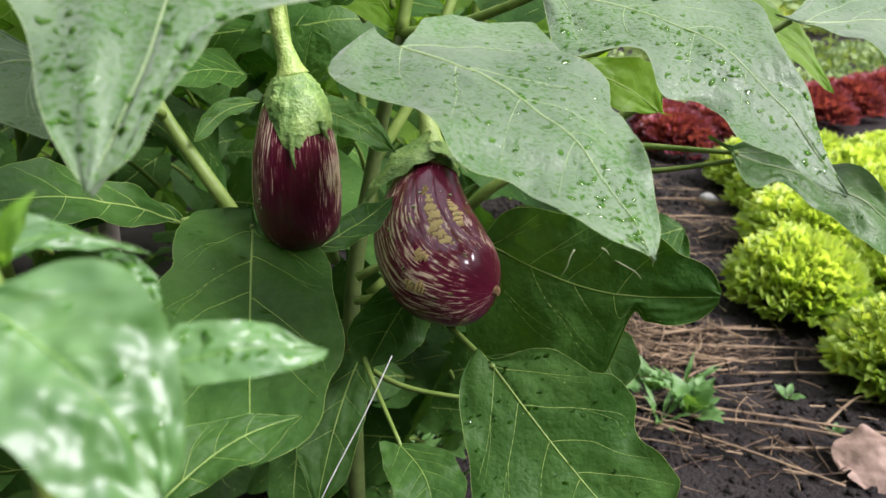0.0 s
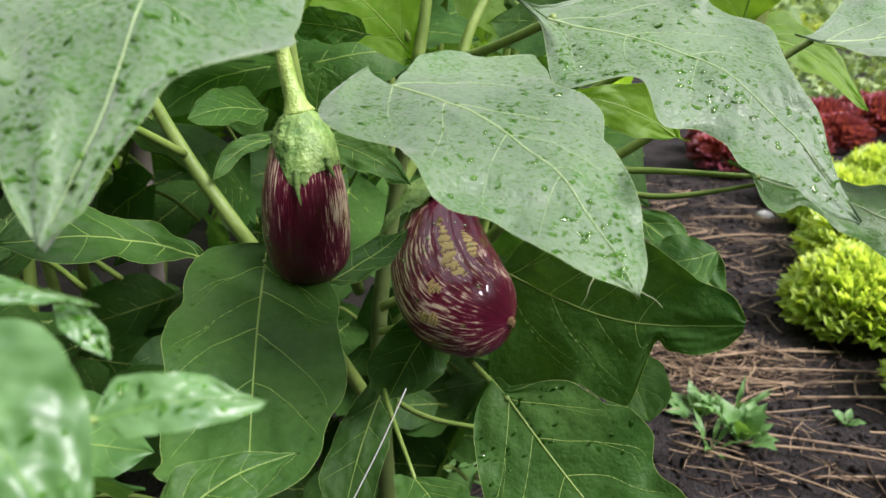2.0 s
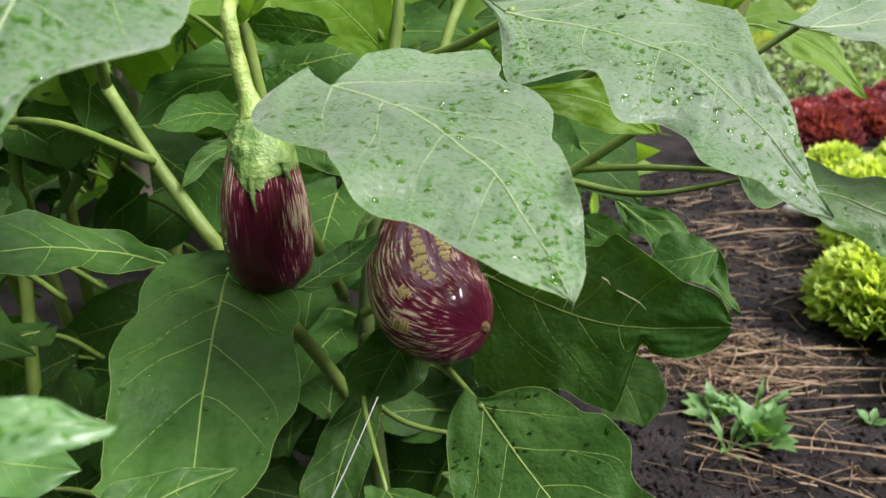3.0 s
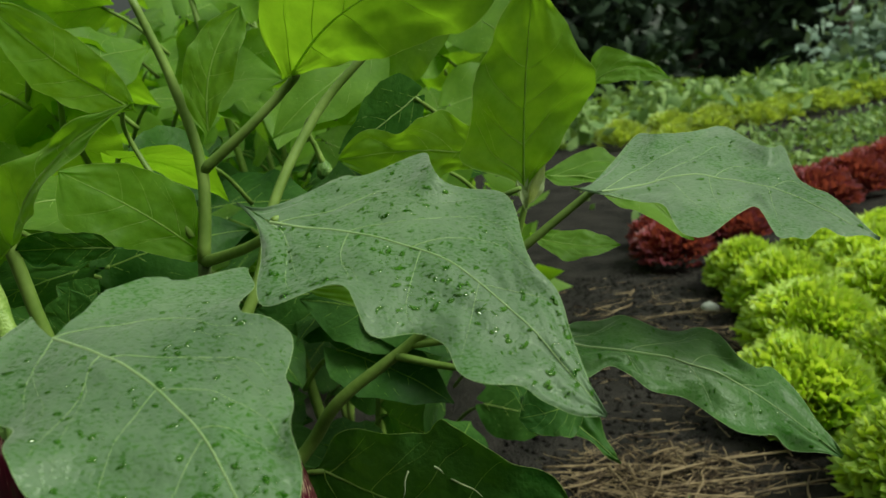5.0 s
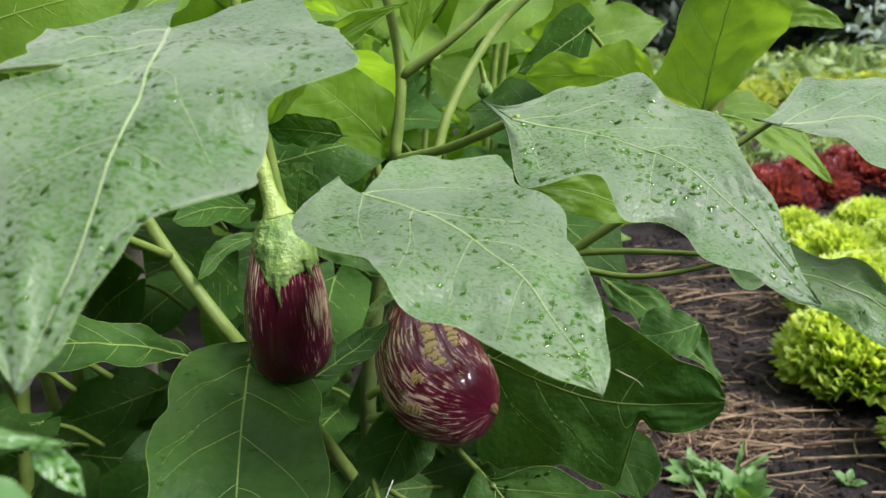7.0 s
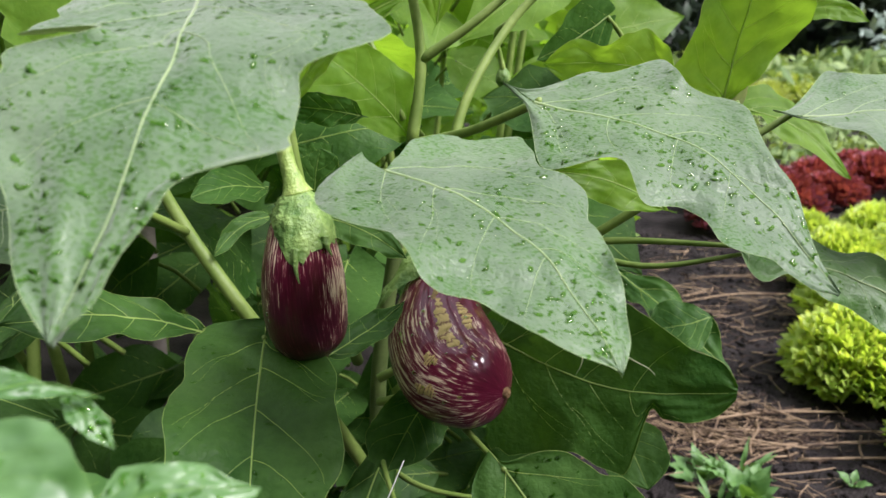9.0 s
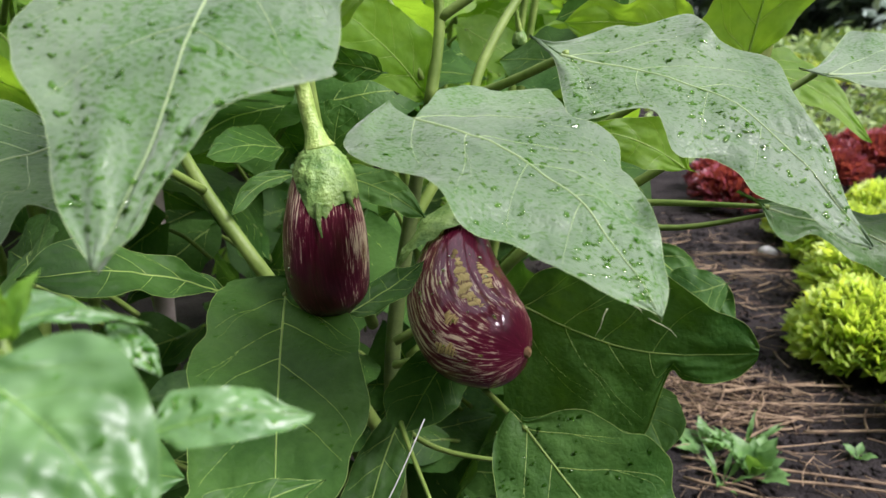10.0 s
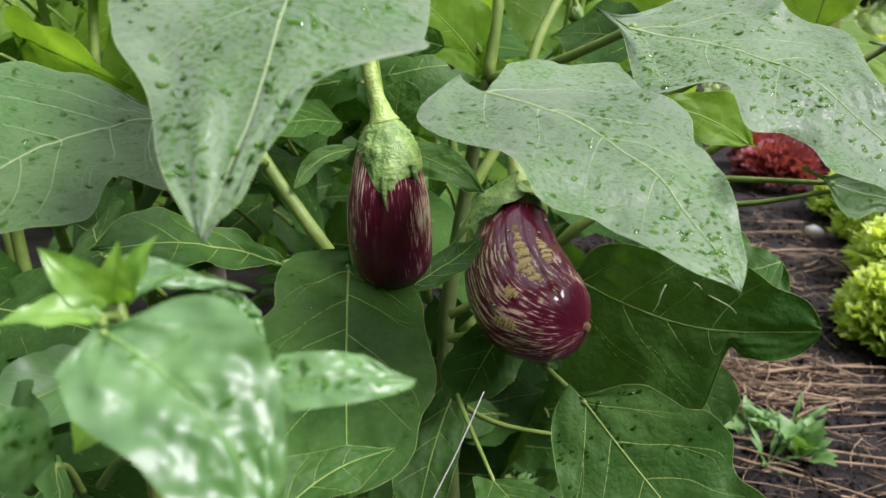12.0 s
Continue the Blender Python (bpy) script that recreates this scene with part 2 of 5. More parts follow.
def eggplant_skin(name, streak_low, seed, fine, tone):
    """Glossy purple skin, streaked with cream along the fruit."""
    m = bpy.data.materials.new(name)
    m.use_nodes = True
    n, l = m.node_tree.nodes, m.node_tree.links
    b = n["Principled BSDF"]
    uv = n.new("ShaderNodeUVMap")
    mp = n.new("ShaderNodeMapping")
    mp.inputs["Scale"].default_value, mp.inputs["Location"].default_value = (fine, 10.0, 1), (seed, seed, 0)
    streak = n.new("ShaderNodeTexNoise")
    streak.inputs["Scale"].default_value, streak.inputs["Detail"].default_value, streak.inputs["Roughness"].default_value = 1.0, 8, 0.7
    mp2 = n.new("ShaderNodeMapping")
    mp2.inputs["Scale"].default_value, mp2.inputs["Location"].default_value = (3.2, 1.6, 1), (seed * 3, 1.7, 0)
    patch = n.new("ShaderNodeTexNoise")
    patch.inputs["Scale"].default_value, patch.inputs["Detail"].default_value = 1.0, 3
    l.new(uv.outputs[0], mp.inputs[0]), l.new(mp.outputs[0], streak.inputs["Vector"])
    l.new(uv.outputs[0], mp2.inputs[0]), l.new(mp2.outputs[0], patch.inputs["Vector"])
    add = n.new("ShaderNodeMath")
    add.operation = "MULTIPLY_ADD"
    add.inputs[1].default_value = 0.8
    l.new(patch.outputs[0], add.inputs[0]), l.new(streak.outputs[0], add.inputs[2])
    less = n.new("ShaderNodeMath")
    less.operation = "MULTIPLY"
    less.inputs[1].default_value = 0.67
    l.new(add.outputs[0], less.inputs[0])
    add = less
    ramp = n.new("ShaderNodeValToRGB")
    els = ramp.color_ramp.elements
    els[0].position, els[0].color = streak_low - 0.30, (0.030 * tone, 0.003 * tone, 0.009 * tone, 1)
    els[1].position, els[1].color = streak_low - 0.03, (0.100 * tone, 0.007 * tone, 0.024 * tone, 1)
    for p, c in ((streak_low + 0.012, (0.20, 0.045, 0.07, 1)), (streak_low + 0.05, (0.72, 0.57, 0.41, 1))):
        e = els.new(p)
        e.color = c
    l.new(add.outputs[0], ramp.inputs[0]), l.new(ramp.outputs[0], b.inputs["Base Color"])
    b.inputs["Roughness"].default_value, b.inputs["Specular IOR Level"].default_value = 0.35, 0.1
    b.inputs["Coat Weight"].default_value, b.inputs["Coat Roughness"].default_value = 0.8, 0.10
    bp = n.new("ShaderNodeBump")
    bp.inputs["Strength"].default_value, bp.inputs["Distance"].default_value = 0.15, 0.001
    l.new(streak.outputs[0], bp.inputs["Height"]), l.new(bp.outputs[0], b.inputs["Normal"])
    return m


SKIN_A = eggplant_skin("purple_skin_dark", 0.648, 1.3, 130, 0.85)
SKIN_B = eggplant_skin("purple_skin_marbled", 0.664, 4.1, 110, 1.15)


def cork(name):
    """Corky scar tissue, cracked across into short rungs."""
    m = bpy.data.materials.new(name)
    m.use_nodes = True
    n, l = m.node_tree.nodes, m.node_tree.links
    b, uv, wave, grain, ramp, bp = n["Principled BSDF"], n.new("ShaderNodeUVMap"), n.new("ShaderNodeTexWave"), n.new("ShaderNodeTexNoise"), n.new("ShaderNodeValToRGB"), n.new("ShaderNodeBump")
    wave.bands_direction = "Y"
    wave.inputs["Scale"].default_value, wave.inputs["Distortion"].default_value, wave.inputs["Detail Scale"].default_value = 2.0, 2.5, 2.0
    grain.inputs["Scale"].default_value = 14
    l.new(uv.outputs[0], wave.inputs["Vector"]), l.new(uv.outputs[0], grain.inputs["Vector"])
    add = n.new("ShaderNodeMath")
    add.operation = "MULTIPLY_ADD"
    add.inputs[1].default_value = 0.5
    l.new(grain.outputs[0], add.inputs[0]), l.new(wave.outputs[0], add.inputs[2])
    els = ramp.color_ramp.elements
    els[0].position, els[0].color = 0.22, (0.16, 0.06, 0.035, 1)
    els[1].position, els[1].color = 0.46, (0.58, 0.44, 0.17, 1)
    l.new(add.outputs[0], ramp.inputs[0]), l.new(ramp.outputs[0], b.inputs["Base Color"])
    bp.inputs["Distance"].default_value = 0.0006
    l.new(add.outputs[0], bp.inputs["Height"]), l.new(bp.outputs[0], b.inputs["Normal"])
    b.inputs["Roughness"].default_value = 0.6
    return m


CORK = cork("cork_scar")


# ------------------------------------------------------------ builders
def part(name, bm, mat, parent=None, label="", smooth=True):
    me = bpy.data.meshes.new(name)
    if smooth:
        for f in bm.faces:
            f.smooth = True
    bm.to_mesh(me)
    bm.free()
    return part_mesh(name, me, mat, parent, label)


def part_mesh(name, me, mat, parent=None, label=""):
    ob = new(name, me)
    me.materials.append(mat)
    if parent:
        ob.parent = parent
    if label:
        tagged(ob, label)
    return ob


def from_arrays(name, verts, faces, mat, parent=None, label="", uvs=None):
    me = bpy.data.meshes.new(name)
    me.from_pydata(np.asarray(verts, float).tolist(), [], [tuple(f) for f in faces])
    me.polygons.foreach_set("use_smooth", [True] * len(me.polygons))
    if uvs is not None:
        layer = me.uv_layers.new(name="UVMap")
        for loop in me.loops:
            layer.data[loop.index].uv = uvs[loop.vertex_index]
    me.update()
    return part_mesh(name, me, mat, parent, label)


def thing(name, label, category, group="", kind="", at=(0, 0, 0)):
    ob = new(name)
    ob.location = at
    ob.empty_display_size = 0.02
    return tagged(ob, label, category, group, kind)


def unit(v):
    v = np.asarray(v, float)
    return v / np.linalg.norm(v)


def spline(points, count):
    """A smooth line through the points (Catmull-Rom), as count points."""
    p = np.asarray(points, float)
    p = np.vstack([2 * p[0] - p[1], p, 2 * p[-1] - p[-2]])
    out = []
    for s in np.linspace(0, len(p) - 3 - 1e-9, count):
        i, t = int(s), s - int(s)
        a, b, c, d = p[i : i + 4]
        out.append(0.5 * (2 * b + (c - a) * t + (2 * a - 5 * b + 4 * c - d) * t * t + (3 * b - a - 3 * c + d) * t**3))
    return np.array(out)


def tube_arrays(points, radii, sides=10, count=None, bumpy=0.0, first=(1, 0, 0.2), stiff=0):
    """A round sweep along the points. stiff: over how many rings its direction is averaged."""
    count = count or max(6, 6 * (len(points) - 1))
    c = spline(points, count)
    r = spline(np.asarray(radii, float)[:, None], count)[:, 0].clip(1e-5)
    along = np.gradient(c, axis=0)
    along /= np.linalg.norm(along, axis=1)[:, None]
    if stiff:
        along = np.array([along[max(0, i - stiff) : i + stiff + 1].mean(axis=0) for i in range(count)])
        along /= np.linalg.norm(along, axis=1)[:, None]
    a = 2 * np.pi * np.arange(sides) / sides
    ca, sa = np.cos(a)[:, None], np.sin(a)[:, None]
    verts, side = [], np.asarray(first, float)
    for i in range(count):
        ax = along[i]
        side = unit(side - (side @ ax) * ax)
        q = r[i] * (1 + bumpy * ripple(c[i][0] * 90 + ca[:, 0], c[i][1] * 90 + sa[:, 0], c[i][2] * 90)[:, None]) if bumpy else r[i]
        verts.append(c[i] + q * (ca * side + sa * np.cross(ax, side)))
    uvs = [(k / sides, i / (count - 1)) for i in range(count) for k in range(sides)]
    faces = [(i * sides + k, i * sides + (k + 1) % sides, (i + 1) * sides + (k + 1) % sides, (i + 1) * sides + k) for i in range(count - 1) for k in range(sides)]
    faces.append(tuple(range(sides))[::-1])
    faces.append(tuple((count - 1) * sides + k for k in range(sides)))
    return np.concatenate(verts), faces, uvs


def tube(name, points, radii, mat, parent, sides=10, label="", bumpy=0.06):
    v, f, _ = tube_arrays(points, radii, sides, None, bumpy)
    return from_arrays(name, v, f, mat, parent, label)


def ripple(x, y, z):
    """Smooth noise at whole arrays of places."""
    x, y, z = np.broadcast_arrays(x, y, z)
    return np.array([noise.noise(q) for q in zip(x.ravel().tolist(), y.ravel().tolist(), z.ravel().tolist())]).reshape(x.shape)


STATIONS = np.linspace(-0.12, 1.0, 25)
OVATE = np.interp(STATIONS, STATIONS[::2], [0.05, 0.20, 0.30, 0.35, 0.36, 0.37, 0.33, 0.33, 0.28, 0.21, 0.14, 0.07, 0.0])
SLIM = np.interp(STATIONS, STATIONS[::2], [0.0, 0.03, 0.12, 0.19, 0.23, 0.25, 0.25, 0.23, 0.20, 0.15, 0.10, 0.05, 0.0])


class Surface:
    """The curved sheet of a leaf: u runs from base to tip, s from edge (-1) to edge (1)."""

    def __init__(self, base, tip, normal, left, right, arch=0.06, fold=0.10, wave=0.03, quilt=0.007, seed=0, droop=0.0, ruffle=0.012, pucker=0.018):
        self.base, self.long = np.asarray(base, float), np.linalg.norm(np.subtract(tip, base))
        self.ax = unit(np.subtract(tip, base))
        n = np.asarray(normal, float)
        self.n = unit(n - (n @ self.ax) * self.ax)
        self.side = np.cross(self.n, self.ax)
        fine = np.linspace(-0.12, 1, 85)
        self.fine = fine
        self.left, self.right = (np.interp(fine, STATIONS, w) for w in (left, right))
        soft = np.array([1, 1.5, 2, 1.5, 1]) / 7
        self.left, self.right = (np.r_[w[:2], np.convolve(w, soft, "valid"), w[-2:]] for w in (self.left, self.right))
        self.bow = 0.8 * float(np.mean(np.subtract(left, right)[5:21])) / 2 * 1.35
        self.arch, self.fold, self.wave, self.quilt, self.seed, self.droop, self.ruffle, self.pucker = arch, fold, wave, quilt, seed, droop, ruffle, pucker

    def vein_start(self, i, sg):
        """Where the i-th side vein leaves the midrib, and how far along the leaf it runs."""
        u0 = 0.2 * i + 0.005 + 0.018 * math.sin(self.seed * 2.1 + i * 1.7 + sg)
        half = float(np.interp(u0 + 0.2, self.fine, self.left if sg > 0 else self.right))
        return u0, min(1.15 * half, 0.42) + 0.03 * math.sin(self.seed + i * 2.9 + sg * 1.3)

    def at(self, u, s, lift=0.0):
        """The points at u and s (numbers or arrays), lifted off the sheet."""
        u, s = np.broadcast_arrays(np.asarray(u, float), np.asarray(s, float))
        shape, u, s = u.shape, u.ravel(), s.ravel()
        cu, a, k = u.clip(0, 1), np.abs(s), self.seed
        c = self.bow * np.sin(np.pi * cu)
        l, r = np.interp(u, self.fine, self.left), np.interp(u, self.fine, self.right)
        rough = 1 + self.ruffle * 4 * ripple(u * 7, k * 3.1 + (s > 0) * 9.0, 0.3) + self.ruffle * 1.6 * ripple(u * 26, k * 1.3 + (s > 0) * 5.0, 0.8)
        w = np.where(s > 0, np.maximum(l - c, 0.004), np.maximum(r + c, 0.004))
        v = c + s * w * np.where((u > 0.02) & (u < 0.97), rough, 1)
        uu = np.where(u < 0, u * np.minimum(1, a * 1.6), u)
        off, edge = np.abs(v - c), 1 - a**4
        h = self.arch * np.sin(np.pi * cu) - self.droop * cu * cu + self.fold * off
        h = h + self.wave * a**2 * np.sin(2 * np.pi * (2.3 * cu + 0.15 * k) + np.where(s > 0, 1.7, 0)) * np.sin(np.pi * cu.clip(0.08, 0.97))
        h = h + 0.03 * a**3 * ripple(u * 9, s * 2, k * 1.7)
        h = h + self.pucker * ripple(cu * 5, s * 2.5, k * 2.3) * edge + 0.35 * self.pucker * ripple(cu * 13, s * 6, k * 1.1) * edge
        # the veins lie in shallow furrows with the blade swelling between them
        h = h - self.quilt * 0.5 * np.exp(-((off / 0.022) ** 2))
        for i in range(4):
            for sg in (-1, 1):
                u0, way = self.vein_start(i, sg)
                d = (u - u0 - way * a**1.2) / 0.024
                h = h - self.quilt * 0.75 * np.exp(-d * d) * (s * sg > 0) * edge * a.clip(0, 0.3) / 0.3
        p = self.base + self.long * (uu[:, None] * self.ax + v[:, None] * self.side + h[:, None] * self.n) + np.asarray(lift) * self.n
        return p.reshape(*shape, 3)


def ridge(verts, faces, line, radii, normal):
    """A low rounded ridge along a line of points, added to verts and faces."""
    line = np.asarray(line, float)
    along = np.gradient(line, axis=0)
    side = np.cross(along, normal)
    side /= np.linalg.norm(side, axis=1)[:, None].clip(1e-9)
    w, k, first = np.asarray(radii, float)[:, None], len(line), len(verts)
    for across, up in ((-1, -0.5), (-0.6, 0.35), (0.6, 0.35), (1, -0.5)):
        verts.extend((line + across * w * side + up * w * np.asarray(normal)).tolist())
    for q in range(3):
        faces.extend((first + q * k + i, first + q * k + i + 1, first + (q + 1) * k + i + 1, first + (q + 1) * k + i) for i in range(k - 1))


def leaf(parent, surf, mat=LEAF_SHADED, vein_mat=VEIN, label="", rows=84, cols=28, veins=4, rib=0.0008, name="leaf"):
    rib = min(rib, 0.0062 * surf.long)
    us = np.concatenate([np.linspace(-0.12, 0, 6)[:-1], np.linspace(0, 1, rows)])
    ss = np.linspace(-1, 1, cols + 1)
    verts = surf.at(us[:, None], ss[None, :]).reshape(-1, 3)
    k = cols + 1
    a = (np.arange(len(us) - 1)[:, None] * k + np.arange(cols)[None, :]).ravel()
    blade = from_arrays(name, verts, np.stack([a, a + 1, a + k + 1, a + k], 1), mat, parent, label)
    if veins:
        v, f = [], []
        along = np.linspace(0, 0.97, 30)
        ridge(v, f, surf.at(along, 0.0001, 0.0003), rib * (1 - along) ** 0.8 * 0.9 + rib * 0.12, surf.n)
        for i in range(veins):
            for sg in (-1, 1):
                u0, way = surf.vein_start(i, sg)
                q = np.linspace(0.001, 0.9, 16)
                ridge(v, f, surf.at((u0 + way * q**1.2).clip(0, 0.985), sg * q, 0.0002), np.linspace(rib * (0.42 - 0.06 * i), rib * 0.06, 16), surf.n)
                if rows > 40 and i < 2:
                    q0 = 0.42 + 0.1 * math.sin(surf.seed * 1.9 + i)
                    q = np.linspace(q0, 0.84, 9)
                    ridge(v, f, surf.at((u0 + way * q0**1.2 + 1.6 * way * (q - q0)).clip(0, 0.985), sg * q, 0.0002), np.linspace(rib * 0.12, rib * 0.03, 9), surf.n)
        if rows > 40:  # the pale rim
            for sg in (-1, 1):
                ridge(v, f, surf.at(np.linspace(-0.02, 0.985, 60), sg), [rib * 0.17] * 60, surf.n)
        from_arrays("vein", v, f, vein_mat, blade, "pale yellow-green leaf veins")
    return blade


def drops(blade, surf, count, seed, size=0.0011):
    """Rain drops and short runs of water lying on a leaf, thicker in some places than in others."""
    rnd = random.Random(seed)
    spots = []
    while len(spots) < count:
        u, s = rnd.uniform(0.03, 0.95), rnd.uniform(-0.92, 0.92)
        if rnd.random() < 0.5 + 0.9 * noise.noise((u * 4.5, s * 2.2, seed * 0.7)):
            spots.append((u, s))
    u, s = np.array(spots).T
    p = surf.at(u, s)
    n = np.cross(surf.at(u + 0.01, s) - p, surf.at(u, s + 0.02) - p)
    n /= np.linalg.norm(n, axis=1)[:, None]
    n *= np.sign(n @ surf.n)[:, None]
    v, f = [], []
    for p, n in zip(p, n):
        r = size * rnd.choice((0.2, 0.25, 0.3, 0.35, 0.45, 0.6, 0.8, 1.1))
        a = unit(surf.side * rnd.gauss(0.9, 0.5) + surf.ax * rnd.gauss(0.1, 0.5))
        a = unit(a - (a @ n) * n)
        b = np.cross(n, a)
        stretch, bend, first = 1 + 4.2 * rnd.random() ** 1.5 * min(1, 0.0005 / r), rnd.gauss(0, 0.35), len(v)
        for q, h in ((1.0, -0.06), (0.8, 0.22), (0.4, 0.36)):
            for k in range(8):
                t = 2 * math.pi * k / 8
                x = math.cos(t) * q * stretch
                v.append(p + r * ((x + rnd.gauss(0, 0.08) * q) * a + (math.sin(t) * q * (1 + rnd.gauss(0, 0.22)) + bend * x * x / stretch) * b + h * n))
        v.append(p + r * 0.4 * n)
        for ring in range(2):
            for k in range(8):
                f.append((first + ring * 8 + k, first + ring * 8 + (k + 1) % 8, first + ring * 8 + 8 + (k + 1) % 8, first + ring * 8 + 8 + k))
        f += [(first + 16 + k, first + 16 + (k + 1) % 8, first + 24) for k in range(8)]
    ob = from_arrays("rain_water", v, f, WATER, blade, "clear rain drops")
    tagged(ob, kind="stuff")


# ------------------------------------------------------------ ground and distance
def mound(x, y):
    """The height of the soil."""
    near = max(0.0, 1 - math.hypot(x - 0.6, y - 1.4) / 6)
    return near * (0.014 * noise.noise(Vector((x * 3, y * 3, 0))) + 0.012 * noise.noise(Vector((x * 13, y * 13, 5))))


def build_ground():
    xs = np.unique(np.r_[np.linspace(-80, -2, 12), np.linspace(-2, 3, 110), np.linspace(3, 80, 14)])
    ys = np.unique(np.r_[np.linspace(-60, 0, 8), np.linspace(0, 4, 90), np.linspace(4, 120, 20)])
    verts = [(x, y, mound(x, y)) for y in ys for x in xs]
    k = len(xs)
    faces = [(j * k + i, j * k + i + 1, (j + 1) * k + i + 1, (j + 1) * k + i) for j in range(len(ys) - 1) for i in range(k - 1)]
    tagged(from_arrays("ground", verts, faces, SOIL), "dark bare garden soil between the vegetable beds", "soil", kind="structure")


build_ground()


def straw_bits(count, boxes, seed, low, high):
    rnd = random.Random(seed)
    v, f = [], []
    for _ in range(count):
        x0, x1, y0, y1 = rnd.choice(boxes)
        x, y = rnd.uniform(x0, x1), rnd.uniform(y0, y1)
        a, long, w = rnd.gauss(0.0, 0.9), low + (high - low) * rnd.random() ** 1.8, rnd.choice((0.0004, 0.0005, 0.0007, 0.0009, 0.0012, 0.0018))
        d, q = np.array([math.cos(a), math.sin(a), 0]), np.array([-math.sin(a), math.cos(a), 0])
        z = mound(x, y) + rnd.uniform(0.002, 0.02)
        tilt, bend = rnd.uniform(-0.12, 0.12), rnd.gauss(0, 0.22)
        first = len(v)
        for i in range(4):
            t = i / 3 - 0.5
            c = np.array([x, y, z]) + d * long * t + q * bend * long * (t * t) + np.array([0, 0, tilt * long * t])
            c[2] = max(c[2], mound(c[0], c[1]) + 0.002)
            v += [c + q * w, c + np.array([0, 0, w * 1.2]), c - q * w]
        for i in range(3):
            p = first + 3 * i
            f += [(p, p + 3, p + 4, p + 1), (p + 1, p + 4, p + 5, p + 2), (p, p + 2, p + 5, p + 3)]
    return v, f


v, f = straw_bits(1350, [(0.5, 0.95, 1.45, 2.2), (0.45, 0.9, 1.4, 2.0), (0.55, 0.9, 1.6, 2.3), (0.34, 0.56, 1.14, 1.40), (0.34, 0.60, 1.16, 1.36), (0.36, 0.66, 1.18, 1.32), (0.34, 0.62, 1.12, 1.42), (0.36, 0.58, 1.15, 1.38), (0.40, 0.75, 1.16, 1.30), (0.55, 0.95, 1.7, 2.5), (-0.2, 0.5, 0.7, 1.3), (0.35, 0.62, 0.85, 1.1), (0.3, 1.0, 0.9, 2.2)], 3, 0.015, 0.11)
tagged(from_arrays("straw_litter", v, f, STRAW), "dry brown straw scattered on the dark soil", "straw", kind="stuff")


def clods(count, seed):
    rnd = random.Random(seed)
    v, f = [], []
    for _ in range(count):
        x, y, r = rnd.uniform(0.25, 1.3), rnd.uniform(0.75, 2.6), rnd.choice((0.001, 0.0015, 0.002, 0.003, 0.004, 0.006, 0.008))
        z, first = mound(x, y) + r * 0.2, len(v)
        for q in ((1, 0, 0), (0, 1, 0), (-1, 0, 0), (0, -1, 0), (0.1, 0.1, 0.8), (0, 0, -0.5)):
            v.append((x + r * (q[0] + rnd.uniform(-0.4, 0.4)), y + r * (q[1] + rnd.uniform(-0.4, 0.4)), z + r * (q[2] + rnd.uniform(-0.2, 0.3))))
        f += [(first + i, first + (i + 1) % 4, first + 4) for i in range(4)] + [(first + (i + 1) % 4, first + i, first + 5) for i in range(4)]
    tagged(from_arrays("soil_crumbs", v, f, SOIL), "loose dark crumbs of soil on the ground", "soil", kind="stuff")


clods(9000, 8)


def dried_stalk(x, y, a, long):
    d = Vector((math.cos(a), math.sin(a), 0)) * long / 2
    pts = [(x - d.x, y - d.y, mound(x - d.x, y - d.y) + 0.008), (x, y + 0.006, mound(x, y) + 0.016), (x + d.x, y + d.y, mound(x + d.x, y + d.y) + 0.010)]
    ob = tube("dried_stalk", pts, [0.0024, 0.0022, 0.0016], STRAW, None, 6)
    tagged(ob, "pale dry plant stalk lying on the dark soil", "stalk", "dried stalks on the soil")


for x, y, a, long in ((0.62, 1.22, -0.05, 0.42), (0.66, 1.18, 0.03, 0.36), (0.75, 1.12, -0.15, 0.34), (0.58, 1.27, 0.12, 0.3), (0.55, 1.0, -0.25, 0.4), (0.6, 0.95, -0.35, 0.36),
                      (0.50, 1.12, 0.6, 0.2), (0.72, 1.03, 0.5, 0.16), (0.47, 0.92, -0.6, 0.3), (0.80, 1.06, 1.4, 0.12), (0.66, 0.9, -0.2, 0.3), (0.45, 1.3, -0.3, 0.3), (0.75, 1.9, 0.2, 0.3), (0.82, 2.05, -0.2, 0.3)):
    dried_stalk(x, y, a, long)


def pebble():
    bm = bmesh.new()
    bmesh.ops.create_icosphere(bm, subdivisions=2, radius=0.024)
    for q in bm.verts:
        q.co *= 1 + 0.25 * noise.noise(q.co * 40)
        q.co.z *= 0.6
    ob = part("stone", bm, STONE)
    ob.location = (0.9, 2.1, 0.012)
    tagged(ob, "small white stone lying on dark soil", "stone")


pebble()


